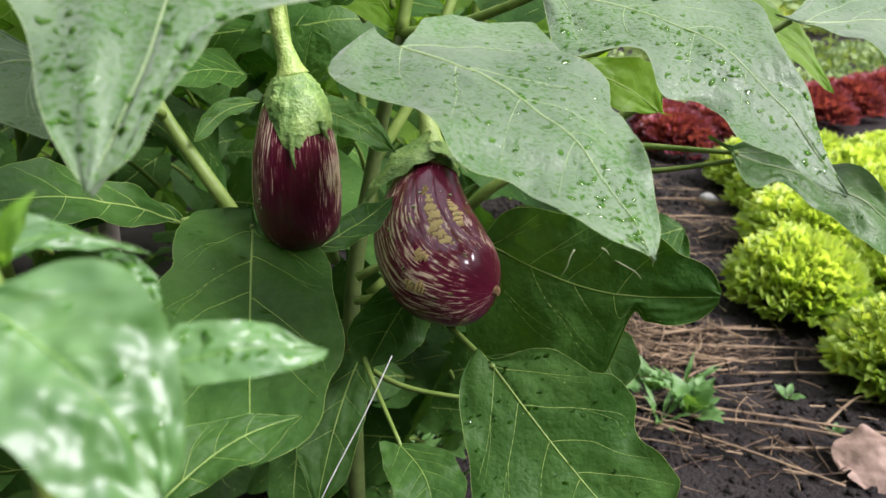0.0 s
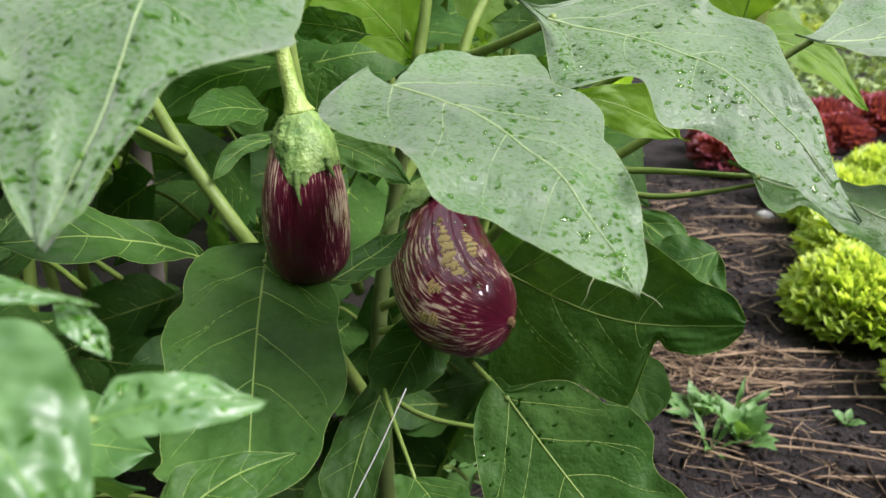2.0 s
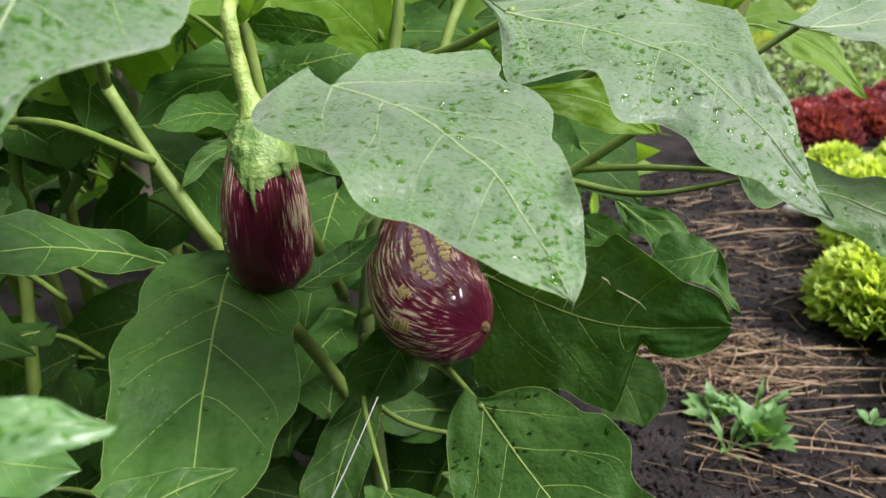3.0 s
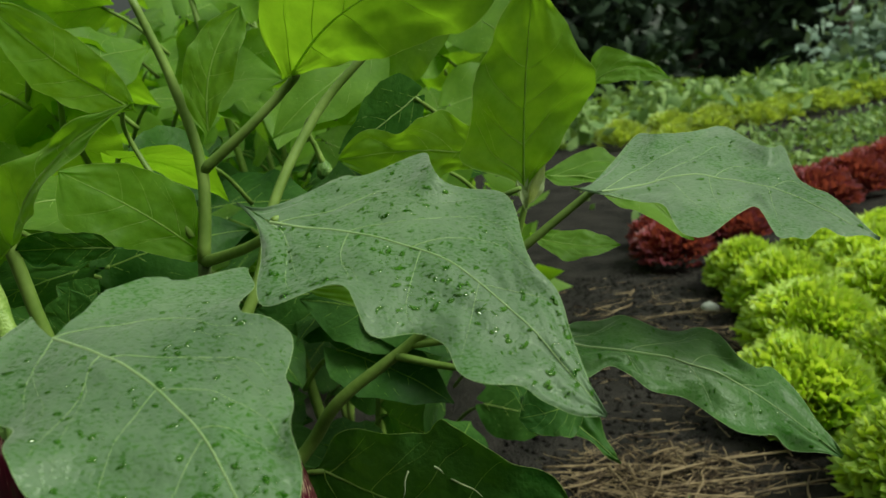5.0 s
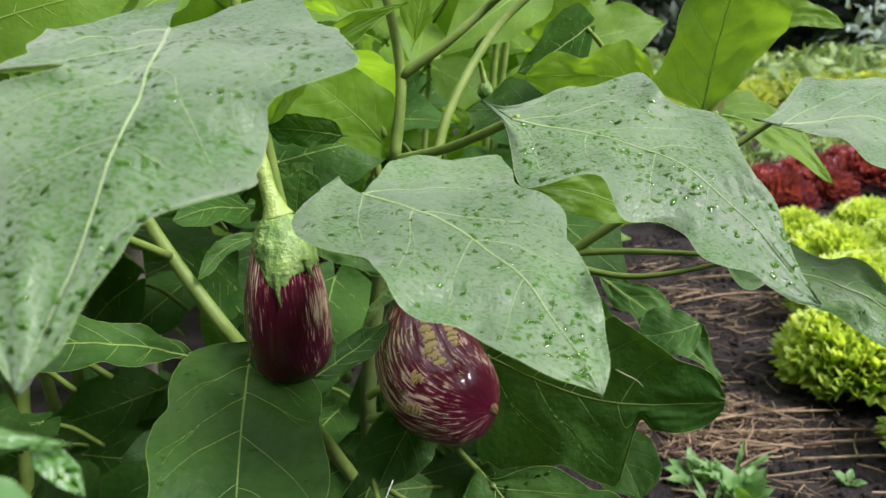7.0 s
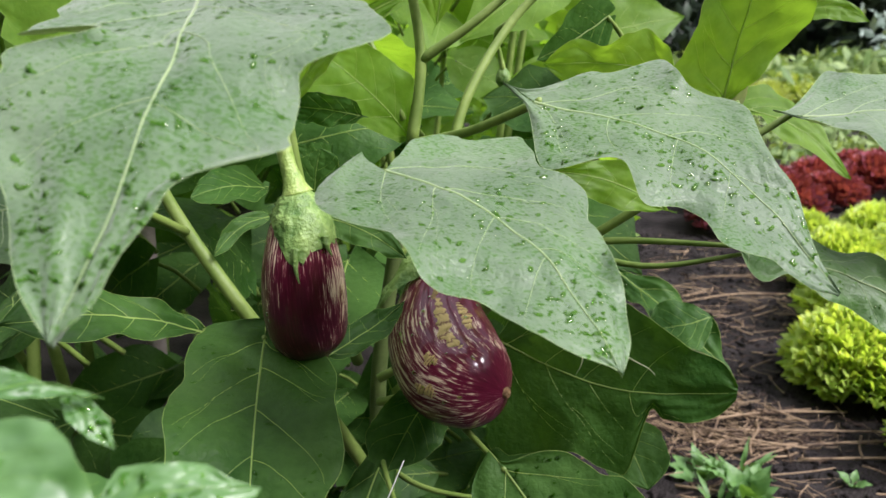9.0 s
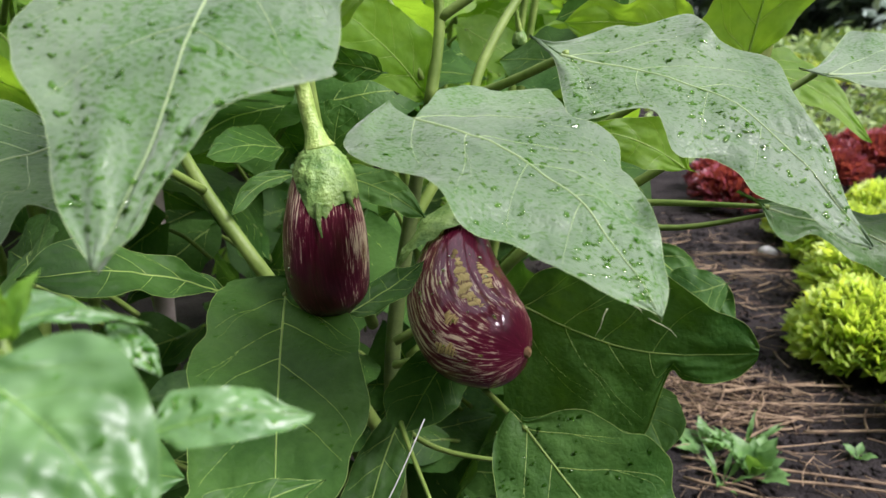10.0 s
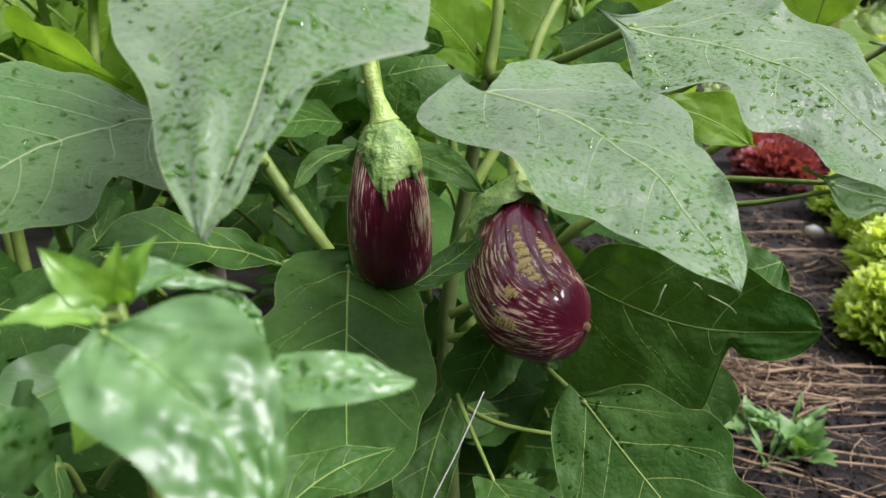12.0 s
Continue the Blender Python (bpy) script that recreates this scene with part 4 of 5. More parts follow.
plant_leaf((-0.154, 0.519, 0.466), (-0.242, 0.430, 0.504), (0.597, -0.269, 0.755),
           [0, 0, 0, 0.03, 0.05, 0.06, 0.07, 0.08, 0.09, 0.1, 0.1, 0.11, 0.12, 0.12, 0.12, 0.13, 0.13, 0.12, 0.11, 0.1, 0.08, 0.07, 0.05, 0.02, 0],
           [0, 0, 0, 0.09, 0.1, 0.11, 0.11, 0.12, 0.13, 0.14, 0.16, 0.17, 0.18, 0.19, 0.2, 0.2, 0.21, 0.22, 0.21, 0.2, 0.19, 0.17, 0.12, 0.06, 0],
           LEAF_SHADED, 0, seed=18)
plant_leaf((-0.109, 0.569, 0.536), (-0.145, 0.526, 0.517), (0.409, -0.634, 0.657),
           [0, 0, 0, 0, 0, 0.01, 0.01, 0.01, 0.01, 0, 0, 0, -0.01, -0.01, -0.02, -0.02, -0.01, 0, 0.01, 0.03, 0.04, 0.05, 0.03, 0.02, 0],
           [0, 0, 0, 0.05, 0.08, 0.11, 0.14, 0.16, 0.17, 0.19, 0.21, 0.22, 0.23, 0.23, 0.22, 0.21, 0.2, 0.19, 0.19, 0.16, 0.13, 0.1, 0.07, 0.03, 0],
           LEAF_SHADED, 0, seed=19)
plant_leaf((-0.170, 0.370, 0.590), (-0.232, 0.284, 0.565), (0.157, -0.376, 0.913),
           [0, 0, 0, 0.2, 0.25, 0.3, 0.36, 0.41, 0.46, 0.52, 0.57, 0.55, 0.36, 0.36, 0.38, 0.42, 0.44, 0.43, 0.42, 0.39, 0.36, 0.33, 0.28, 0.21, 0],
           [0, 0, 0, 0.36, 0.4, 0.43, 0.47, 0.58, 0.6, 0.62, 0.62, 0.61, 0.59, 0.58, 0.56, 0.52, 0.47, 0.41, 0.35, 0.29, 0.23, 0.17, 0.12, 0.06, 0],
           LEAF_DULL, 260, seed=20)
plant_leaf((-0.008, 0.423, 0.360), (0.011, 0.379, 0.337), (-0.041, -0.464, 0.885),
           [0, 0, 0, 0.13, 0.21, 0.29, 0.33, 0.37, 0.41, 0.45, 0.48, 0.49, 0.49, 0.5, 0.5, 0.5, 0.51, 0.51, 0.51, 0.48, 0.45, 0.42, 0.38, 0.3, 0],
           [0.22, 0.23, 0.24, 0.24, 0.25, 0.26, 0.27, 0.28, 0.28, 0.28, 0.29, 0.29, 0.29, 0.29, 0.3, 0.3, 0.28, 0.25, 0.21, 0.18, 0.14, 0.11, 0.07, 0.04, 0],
           LEAF_SHADED, 0, seed=21)
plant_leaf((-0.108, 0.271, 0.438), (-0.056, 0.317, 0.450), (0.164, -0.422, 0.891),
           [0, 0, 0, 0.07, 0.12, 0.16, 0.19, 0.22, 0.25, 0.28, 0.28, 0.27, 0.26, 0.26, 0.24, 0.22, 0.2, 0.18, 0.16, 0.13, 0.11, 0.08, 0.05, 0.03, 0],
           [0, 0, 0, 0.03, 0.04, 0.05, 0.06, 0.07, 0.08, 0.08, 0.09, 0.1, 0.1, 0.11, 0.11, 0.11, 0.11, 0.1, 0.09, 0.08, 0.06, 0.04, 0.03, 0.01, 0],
           LEAF_SHADED, 0, seed=22)
plant_leaf((0.158, 0.532, 0.549), (0.066, 0.510, 0.579), (0.306, -0.947, 0.101),
           [0, 0, 0, 0.02, 0.04, 0.05, 0.06, 0.06, 0.07, 0.08, 0.09, 0.08, 0.08, 0.08, 0.07, 0.07, 0.07, 0.06, 0.06, 0.05, 0.05, 0.04, 0.04, 0.03, 0],
           [0, 0, 0, 0.11, 0.18, 0.24, 0.27, 0.27, 0.26, 0.26, 0.26, 0.25, 0.23, 0.21, 0.2, 0.18, 0.16, 0.14, 0.12, 0.1, 0.08, 0.06, 0.04, 0.02, 0],
           LEAF_YOUNG, 0, seed=23)
plant_leaf((0.241, 0.689, 0.604), (0.337, 0.636, 0.550), (0.074, -0.643, 0.762),
           [0, 0, 0, 0.12, 0.23, 0.27, 0.31, 0.35, 0.34, 0.34, 0.33, 0.32, 0.31, 0.3, 0.28, 0.26, 0.24, 0.22, 0.2, 0.17, 0.14, 0.11, 0.07, 0.04, 0],
           [0, 0, 0, 0.04, 0.06, 0.09, 0.06, 0.04, 0.02, -0.01, 0, 0.01, 0.02, 0.03, 0.04, 0.05, 0.06, 0.07, 0.07, 0.06, 0.05, 0.04, 0.03, 0.01, 0],
           LEAF_YOUNG, 0, seed=24)
plant_leaf((0.223, 0.666, 0.560), (0.286, 0.652, 0.549), (-0.034, -0.700, 0.714),
           [0, 0, 0, 0.03, 0.06, 0.08, 0.08, 0.08, 0.09, 0.09, 0.09, 0.09, 0.09, 0.1, 0.1, 0.1, 0.1, 0.1, 0.09, 0.09, 0.09, 0.07, 0.05, 0.02, 0],
           [0, 0, 0, 0.07, 0.11, 0.15, 0.19, 0.23, 0.26, 0.3, 0.34, 0.33, 0.32, 0.31, 0.29, 0.28, 0.27, 0.25, 0.22, 0.19, 0.15, 0.12, 0.08, 0.04, 0],
           LEAF_YOUNG, 0, seed=25)
plant_leaf((0.259, 0.702, 0.408), (0.202, 0.705, 0.395), (-0.208, -0.602, 0.771),
           [0, 0, 0, 0.16, 0.25, 0.34, 0.41, 0.46, 0.5, 0.54, 0.59, 0.59, 0.57, 0.54, 0.52, 0.5, 0.47, 0.44, 0.41, 0.38, 0.35, 0.31, 0.28, 0.17, 0],
           [0, 0, 0, 0.08, 0.12, 0.16, 0.2, 0.23, 0.26, 0.29, 0.32, 0.35, 0.38, 0.4, 0.39, 0.38, 0.37, 0.37, 0.36, 0.35, 0.31, 0.23, 0.16, 0.08, 0],
           LEAF_SHADED, 0, seed=26)
plant_leaf((-0.044, 0.531, 0.611), (-0.086, 0.503, 0.620), (0.397, -0.770, -0.499),
           [0, 0, 0, 0.11, 0.12, 0.12, 0.13, 0.13, 0.14, 0.15, 0.15, 0.16, 0.16, 0.16, 0.16, 0.16, 0.16, 0.17, 0.17, 0.17, 0.17, 0.12, 0.08, 0.04, 0],
           [0, 0, 0, 0.09, 0.14, 0.18, 0.23, 0.24, 0.25, 0.26, 0.27, 0.28, 0.29, 0.3, 0.3, 0.3, 0.29, 0.29, 0.28, 0.27, 0.27, 0.26, 0.22, 0.19, 0],
           LEAF_SHADED, 0, seed=27)
plant_leaf((-0.075, 0.526, 0.554), (-0.069, 0.522, 0.591), (-0.054, -0.994, -0.098),
           [0, 0, 0, 0.14, 0.25, 0.31, 0.33, 0.34, 0.36, 0.37, 0.39, 0.4, 0.4, 0.4, 0.39, 0.38, 0.37, 0.36, 0.36, 0.35, 0.28, 0.21, 0.14, 0.07, 0],
           [0, 0, 0, 0.1, 0.13, 0.16, 0.2, 0.23, 0.26, 0.29, 0.3, 0.32, 0.33, 0.34, 0.35, 0.36, 0.37, 0.38, 0.37, 0.35, 0.34, 0.32, 0.31, 0.24, 0],
           LEAF_SHADED, 0, seed=28)
plant_leaf((0.008, 0.563, 0.407), (-0.030, 0.509, 0.363), (0.273, -0.711, 0.648),
           [0, 0, 0, 0.08, 0.12, 0.15, 0.18, 0.21, 0.24, 0.25, 0.26, 0.27, 0.28, 0.29, 0.29, 0.28, 0.26, 0.25, 0.23, 0.21, 0.17, 0.13, 0.09, 0.04, 0],
           [0, 0, 0, 0.09, 0.14, 0.18, 0.23, 0.25, 0.27, 0.28, 0.3, 0.31, 0.33, 0.34, 0.35, 0.35, 0.35, 0.35, 0.35, 0.34, 0.34, 0.32, 0.28, 0.23, 0.19],
           LEAF_SHADED, 0, seed=29)
plant_leaf((-0.031, 0.581, 0.349), (-0.063, 0.478, 0.268), (0.131, -0.638, 0.759),
           [0, 0, 0, 0.03, 0.05, 0.06, 0.08, 0.09, 0.09, 0.1, 0.1, 0.1, 0.11, 0.11, 0.11, 0.11, 0.11, 0.11, 0.11, 0.11, 0.11, 0.1, 0.07, 0.03, 0],
           [0, 0, 0, 0.04, 0.07, 0.09, 0.11, 0.12, 0.14, 0.15, 0.16, 0.18, 0.18, 0.19, 0.19, 0.19, 0.2, 0.2, 0.2, 0.19, 0.15, 0.11, 0.08, 0.04, 0],
           LEAF_SHADED, 0, seed=30)
plant_leaf((-0.082, 0.560, 0.538), (-0.015, 0.539, 0.512), (-0.010, -0.797, 0.604),
           [0, 0, 0, 0.07, 0.11, 0.14, 0.17, 0.19, 0.2, 0.21, 0.23, 0.24, 0.26, 0.25, 0.23, 0.22, 0.21, 0.19, 0.18, 0.16, 0.14, 0.11, 0.07, 0.04, 0],
           [0, 0, 0, 0.05, 0.07, 0.09, 0.11, 0.13, 0.12, 0.12, 0.12, 0.12, 0.11, 0.11, 0.11, 0.1, 0.1, 0.09, 0.09, 0.08, 0.08, 0.07, 0.05, 0.02, 0],
           LEAF_SHADED, 0, seed=31)
plant_leaf((-0.123, 0.596, 0.550), (-0.169, 0.562, 0.550), (0.260, -0.366, 0.894),
           [0, 0, 0, 0.11, 0.15, 0.2, 0.24, 0.28, 0.32, 0.32, 0.32, 0.31, 0.31, 0.31, 0.31, 0.3, 0.3, 0.29, 0.27, 0.26, 0.24, 0.22, 0.2, 0.19, 0],
           [0, 0, 0, 0.3, 0.45, 0.45, 0.45, 0.45, 0.45, 0.45, 0.45, 0.45, 0.45, 0.42, 0.4, 0.37, 0.35, 0.33, 0.3, 0.28, 0.24, 0.18, 0.12, 0.06, 0],
           LEAF_SHADED, 0, seed=32)
plant_leaf((-0.069, 0.559, 0.580), (-0.092, 0.556, 0.588), (0.160, -0.976, 0.148),
           [0.6, 0.63, 0.66, 0.7, 0.73, 0.76, 0.8, 0.83, 0.84, 0.82, 0.8, 0.78, 0.76, 0.74, 0.72, 0.7, 0.69, 0.66, 0.56, 0.47, 0.38, 0.28, 0.19, 0.09, 0],
           [0, 0, 0.33, 0.34, 0.34, 0.34, 0.35, 0.35, 0.35, 0.33, 0.32, 0.3, 0.28, 0.26, 0.24, 0.22, 0.2, 0.18, 0.16, 0.14, 0.11, 0.08, 0.06, 0.03, 0],
           LEAF_SHADED, 0, seed=33)
plant_leaf((0.147, 0.638, 0.341), (0.175, 0.570, 0.310), (-0.302, -0.498, 0.813),
           [0, 0, 0, 0.1, 0.14, 0.17, 0.21, 0.25, 0.28, 0.31, 0.33, 0.36, 0.38, 0.41, 0.43, 0.43, 0.42, 0.41, 0.4, 0.39, 0.38, 0.36, 0.3, 0.24, 0],
           [0, 0, 0, 0.06, 0.09, 0.12, 0.14, 0.17, 0.18, 0.2, 0.22, 0.24, 0.26, 0.27, 0.26, 0.26, 0.26, 0.26, 0.25, 0.25, 0.2, 0.15, 0.1, 0.05, 0],
           LEAF_SHADED, 0, seed=34)
plant_leaf((0.258, 0.598, 0.673), (0.307, 0.583, 0.671), (-0.273, -0.910, 0.311),
           [0, 0, 0, 0.33, 0.38, 0.42, 0.46, 0.45, 0.44, 0.42, 0.4, 0.38, 0.36, 0.34, 0.32, 0.3, 0.28, 0.25, 0.23, 0.21, 0.18, 0.14, 0.09, 0.05, 0],
           [0, 0, 0, 0.01, 0.02, 0.02, 0.03, 0.03, 0.03, 0.03, 0.03, 0.02, 0.02, 0.02, 0.02, 0.02, 0.02, 0.03, 0.03, 0.03, 0.04, 0.03, 0.02, 0.01, 0],
           LEAF_YOUNG, 0, seed=35)

def stem(points, radii, mat=STEM):
    tube("stem", points, radii, mat, plant, 12)


def petiole(points, r):
    tube("petiole", points, np.linspace(r * 1.25, r * 0.6, len(points)), STEM, plant, 8)


stem([(-0.03, 0.64, 0.0), (-0.04, 0.64, 0.2), (-0.045, 0.63, 0.36), (-0.03, 0.63, 0.48), (-0.013, 0.605, 0.582)], [0.009, 0.008, 0.007, 0.006, 0.0045], OLD_STEM)
stem([(-0.013, 0.605, 0.582), (-0.006, 0.613, 0.643), (-0.015, 0.611, 0.703), (-0.03, 0.603, 0.76)], [0.0048, 0.004, 0.0034, 0.0026])
stem([(-0.006, 0.613, 0.643), (0.03, 0.605, 0.668), (0.064, 0.604, 0.696), (0.07, 0.56, 0.7)], [0.004, 0.0032, 0.003, 0.0025])
stem([(-0.04, 0.64, 0.26), (-0.09, 0.59, 0.38), (-0.122, 0.53, 0.468), (-0.165, 0.54, 0.53), (-0.19, 0.54, 0.58)], [0.0062, 0.0056, 0.0052, 0.0046, 0.004])
stem([(-0.03, 0.63, 0.48), (0.01, 0.65, 0.55), (0.031, 0.668, 0.613), (0.07, 0.695, 0.674), (0.115, 0.696, 0.715)], [0.0048, 0.0045, 0.004, 0.0036, 0.003])
stem([(-0.03, 0.64, 0.36), (0.03, 0.64, 0.42), (0.063, 0.617, 0.466), (0.119, 0.6, 0.508), (0.19, 0.56, 0.57), (0.245, 0.55, 0.61)], [0.006, 0.0052, 0.0046, 0.004, 0.003, 0.0024])
stem([(-0.06, 0.62, 0.4), (-0.07, 0.53, 0.5), (-0.08, 0.51, 0.56), (-0.088, 0.505, 0.62), (-0.095, 0.5, 0.67), (-0.1, 0.5, 0.74)], [0.005, 0.0042, 0.004, 0.0038, 0.0034, 0.003])
petiole([(-0.013, 0.605, 0.582), (0.03, 0.56, 0.598), (0.07, 0.49, 0.625), (0.063, 0.459, 0.627)], 0.0032)
petiole([(-0.02, 0.59, 0.56), (-0.03, 0.48, 0.575), (-0.018, 0.385, 0.6)], 0.0028)
petiole([(0.119, 0.6, 0.508), (0.16, 0.575, 0.515), (0.212, 0.519, 0.526)], 0.0028)
petiole([(0.11, 0.6, 0.5), (0.16, 0.56, 0.5), (0.22, 0.52, 0.522)], 0.0024)
petiole([(-0.122, 0.53, 0.468), (-0.11, 0.49, 0.48), (-0.098, 0.458, 0.485)], 0.0028)
petiole([(-0.04, 0.585, 0.38), (0.0, 0.54, 0.405), (0.049, 0.448, 0.401)], 0.0028)
petiole([(-0.04, 0.585, 0.4), (0.01, 0.58, 0.43), (0.054, 0.558, 0.442)], 0.003)
petiole([(-0.122, 0.53, 0.468), (-0.14, 0.53, 0.466), (-0.154, 0.519, 0.466)], 0.0026)
petiole([(-0.19, 0.54, 0.58), (-0.16, 0.47, 0.645), (-0.102, 0.385, 0.672)], 0.003)
petiole([(0.1, 0.6, 0.56), (0.15, 0.55, 0.6), (0.193, 0.506, 0.622)], 0.0026)
petiole([(-0.019, 0.607, 0.6), (-0.035, 0.605, 0.64), (-0.048, 0.603, 0.674), (-0.03, 0.55, 0.69)], 0.002)
petiole([(-0.165, 0.54, 0.53), (-0.18, 0.46, 0.57), (-0.17, 0.37, 0.59)], 0.0026)
petiole([(-0.04, 0.58, 0.33), (0.0, 0.54, 0.33), (0.07, 0.52, 0.33)], 0.0022)
petiole([(-0.04, 0.58, 0.36), (-0.03, 0.5, 0.37), (-0.008, 0.423, 0.36)], 0.002)

# the inner and farther leaves of the same plant; the darker green carries their shade
rnd = random.Random(31)


def loose_leaves(parent, count, lo, hi, long, mats, rnd, toward=(0, -0.6, 0.5)):
    for _ in range(count):
        base = np.array([rnd.uniform(a, b) for a, b in zip(lo, hi)])
        a = rnd.uniform(0, 6.28)
        d = unit((math.cos(a), 0.7 * math.sin(a), rnd.uniform(-0.7, 0.25)))
        n = unit(np.array(toward) + [rnd.gauss(0, 0.5), rnd.gauss(0, 0.4), rnd.gauss(0, 0.4)])
        size = rnd.uniform(*long)
        w = rnd.uniform(0.8, 1.15)
        surf = Surface(base, base + d * size, n, [q * w for q in OVATE], [q * w for q in OVATE], arch=rnd.uniform(0, 0.12), fold=rnd.uniform(-0.15, 0.25), wave=0.035, seed=rnd.randint(0, 99))
        leaf(parent, surf, rnd.choice(mats), rows=16, cols=10, veins=4, rib=0.0011)
        s = base + np.array([-d[0] * 0.05, 0.05, -0.05])
        tube("petiole", [s, base * 0.5 + s * 0.5 + (0, 0, 0.006), base], [0.0026, 0.0022, 0.0018], STEM, parent, 6)


loose_leaves(plant, 30, (-0.22, 0.68, 0.15), (0.14, 0.82, 0.55), (0.08, 0.14), [LEAF_SHADED], rnd)
loose_leaves(plant, 16, (-0.22, 0.66, 0.55), (0.16, 0.80, 0.74), (0.07, 0.12), [LEAF_SHADED, LEAF_YOUNG], rnd, (0, -0.9, 0.1))
loose_leaves(plant, 16, (-0.26, 0.72, 0.08), (0.0, 0.82, 0.28), (0.08, 0.13), [LEAF_SHADED], rnd)
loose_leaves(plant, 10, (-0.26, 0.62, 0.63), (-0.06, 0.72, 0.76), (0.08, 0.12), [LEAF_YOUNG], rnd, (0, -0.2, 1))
loose_leaves(plant, 16, (-0.46, 0.50, 0.10), (-0.22, 0.66, 0.50), (0.08, 0.14), [LEAF_SHADED], rnd)
loose_leaves(plant, 26, (-0.24, 0.66, 0.06), (0.12, 0.95, 0.22), (0.06, 0.11), [LEAF_SHADED], rnd)

for where, spread, n in (((-0.42, 0.92), 0.2, 80), ((0.02, 1.12), 0.2, 96), ((-0.42, 0.70), 0.14, 30), ((-0.55, 1.5), 0.28, 50), ((-0.62, 0.55), 0.16, 36), ((-0.05, 1.65), 0.25, 40)):
    neighbour = thing("eggplant_plant", "leafy green eggplant plant standing behind in the row", "eggplant plant", "eggplant plants in the row", at=(0, 0, 0))
    x, y = where
    loose_leaves(neighbour, n // 2, (x - spread, y - spread, 0.12), (x + spread, y + spread, 0.60), (0.09, 0.16), [LEAF_SHADED], rnd)
    loose_leaves(neighbour, n // 2, (x - spread, y - spread, 0.60), (x + spread, y + spread, 0.92), (0.08, 0.14), [LEAF_YOUNG], rnd, (0, -0.8, 0.3))
    for q in range(3):
        dx, dy = rnd.uniform(-0.15, 0.15), rnd.uniform(-0.15, 0.15)
        tube("stem", [(x, y, -0.01), (x + dx * 0.4, y + dy * 0.4, 0.3), (x + dx, y + dy, 0.88)], [0.009, 0.007, 0.003], STEM, neighbour, 8)

# the furry young shoot in the fork
for base, tip, normal, w in (((0.2047, 0.5686, 0.602), (0.2226, 0.567, 0.639), (-0.6, -0.8, 0.1), 0.9), ((0.205, 0.572, 0.602), (0.215, 0.573, 0.632), (0.5, -0.8, 0), 0.8), ((0.2035, 0.566, 0.600), (0.199, 0.564, 0.620), (0.4, -0.9, 0), 0.6)):
    leaf(plant, Surface(base, tip, normal, SLIM * w, SLIM * w, arch=0.08, fold=0.7, wave=0.02, seed=4), FUR, veins=0, rows=16, cols=8, name="shoot", label="pale furry folded young shoot")
tube("stem", [(0.192, 0.575, 0.566), (0.199, 0.571, 0.586), (0.205, 0.569, 0.604)], [0.0028, 0.0024, 0.002], STEM, plant, 8)
# torn bits on a lower leaf
for points in ([(0.1106, 0.522, 0.4525), (0.1075, 0.521, 0.446), (0.1066, 0.523, 0.438), (0.1036, 0.524, 0.431)], [(0.1361, 0.510, 0.4501), (0.143, 0.505, 0.448), (0.149, 0.503, 0.445), (0.1533, 0.501, 0.4408)], [(0.127, 0.514, 0.4575), (0.130, 0.512, 0.456), (0.132, 0.511, 0.4535)]):
    tube("torn_edge", points, np.linspace(0.0007, 0.0002, len(points)), FUR, plant, 6, "pale torn leaf edge", 0.8)

# flower bud on its bent stalk
bud = thing("flower_bud", "small pale-green drooping eggplant bud on a bent stalk", "bud")
tube("stalk", [(0.07, 0.695, 0.674), (0.056, 0.712, 0.662), (0.060, 0.72, 0.645), (0.0637, 0.725, 0.63)], [0.002, 0.002, 0.0022, 0.003], STALK, bud, 8)
tube("calyx", [(0.0637, 0.725, 0.632), (0.0638, 0.726, 0.627), (0.064, 0.727, 0.620), (0.064, 0.727, 0.615)], [0.003, 0.006, 0.0065, 0.002], CALYX, bud, 10)


# ------------------------------------------------------------ the fruit
def fruit_body(parent, points, radii, skin, label, count=56, sides=48):
    v, f, uv = tube_arrays(points, radii, sides, count, 0.0, (0, 1, 0), count // 4)
    return from_arrays("body", v, f, skin, parent, label, uv)


class Round:
    """A place on a fruit: t along it, a round it, lifted off the skin."""

    def __init__(self, points, radii, first=(0, 1, 0)):
        self.c, self.r, self.n = spline(points, 200), spline(np.asarray(radii, float)[:, None], 200)[:, 0].clip(1e-5), 200
        self.side = []
        along = np.gradient(self.c, axis=0)
        along /= np.linalg.norm(along, axis=1)[:, None]
        side = np.asarray(first, float)
        for i in range(200):
            ax = unit(along[max(0, i - 50) : i + 51].mean(axis=0))
            side = unit(side - (side @ ax) * ax)
            self.side.append((side, np.cross(ax, side)))

    def at(self, t, a, lift=0.0):
        i = int(min(max(t, 0), 1) * 199)
        s, u = self.side[i]
        return self.c[i] + (self.r[i] + lift) * (math.cos(a) * s + math.sin(a) * u)


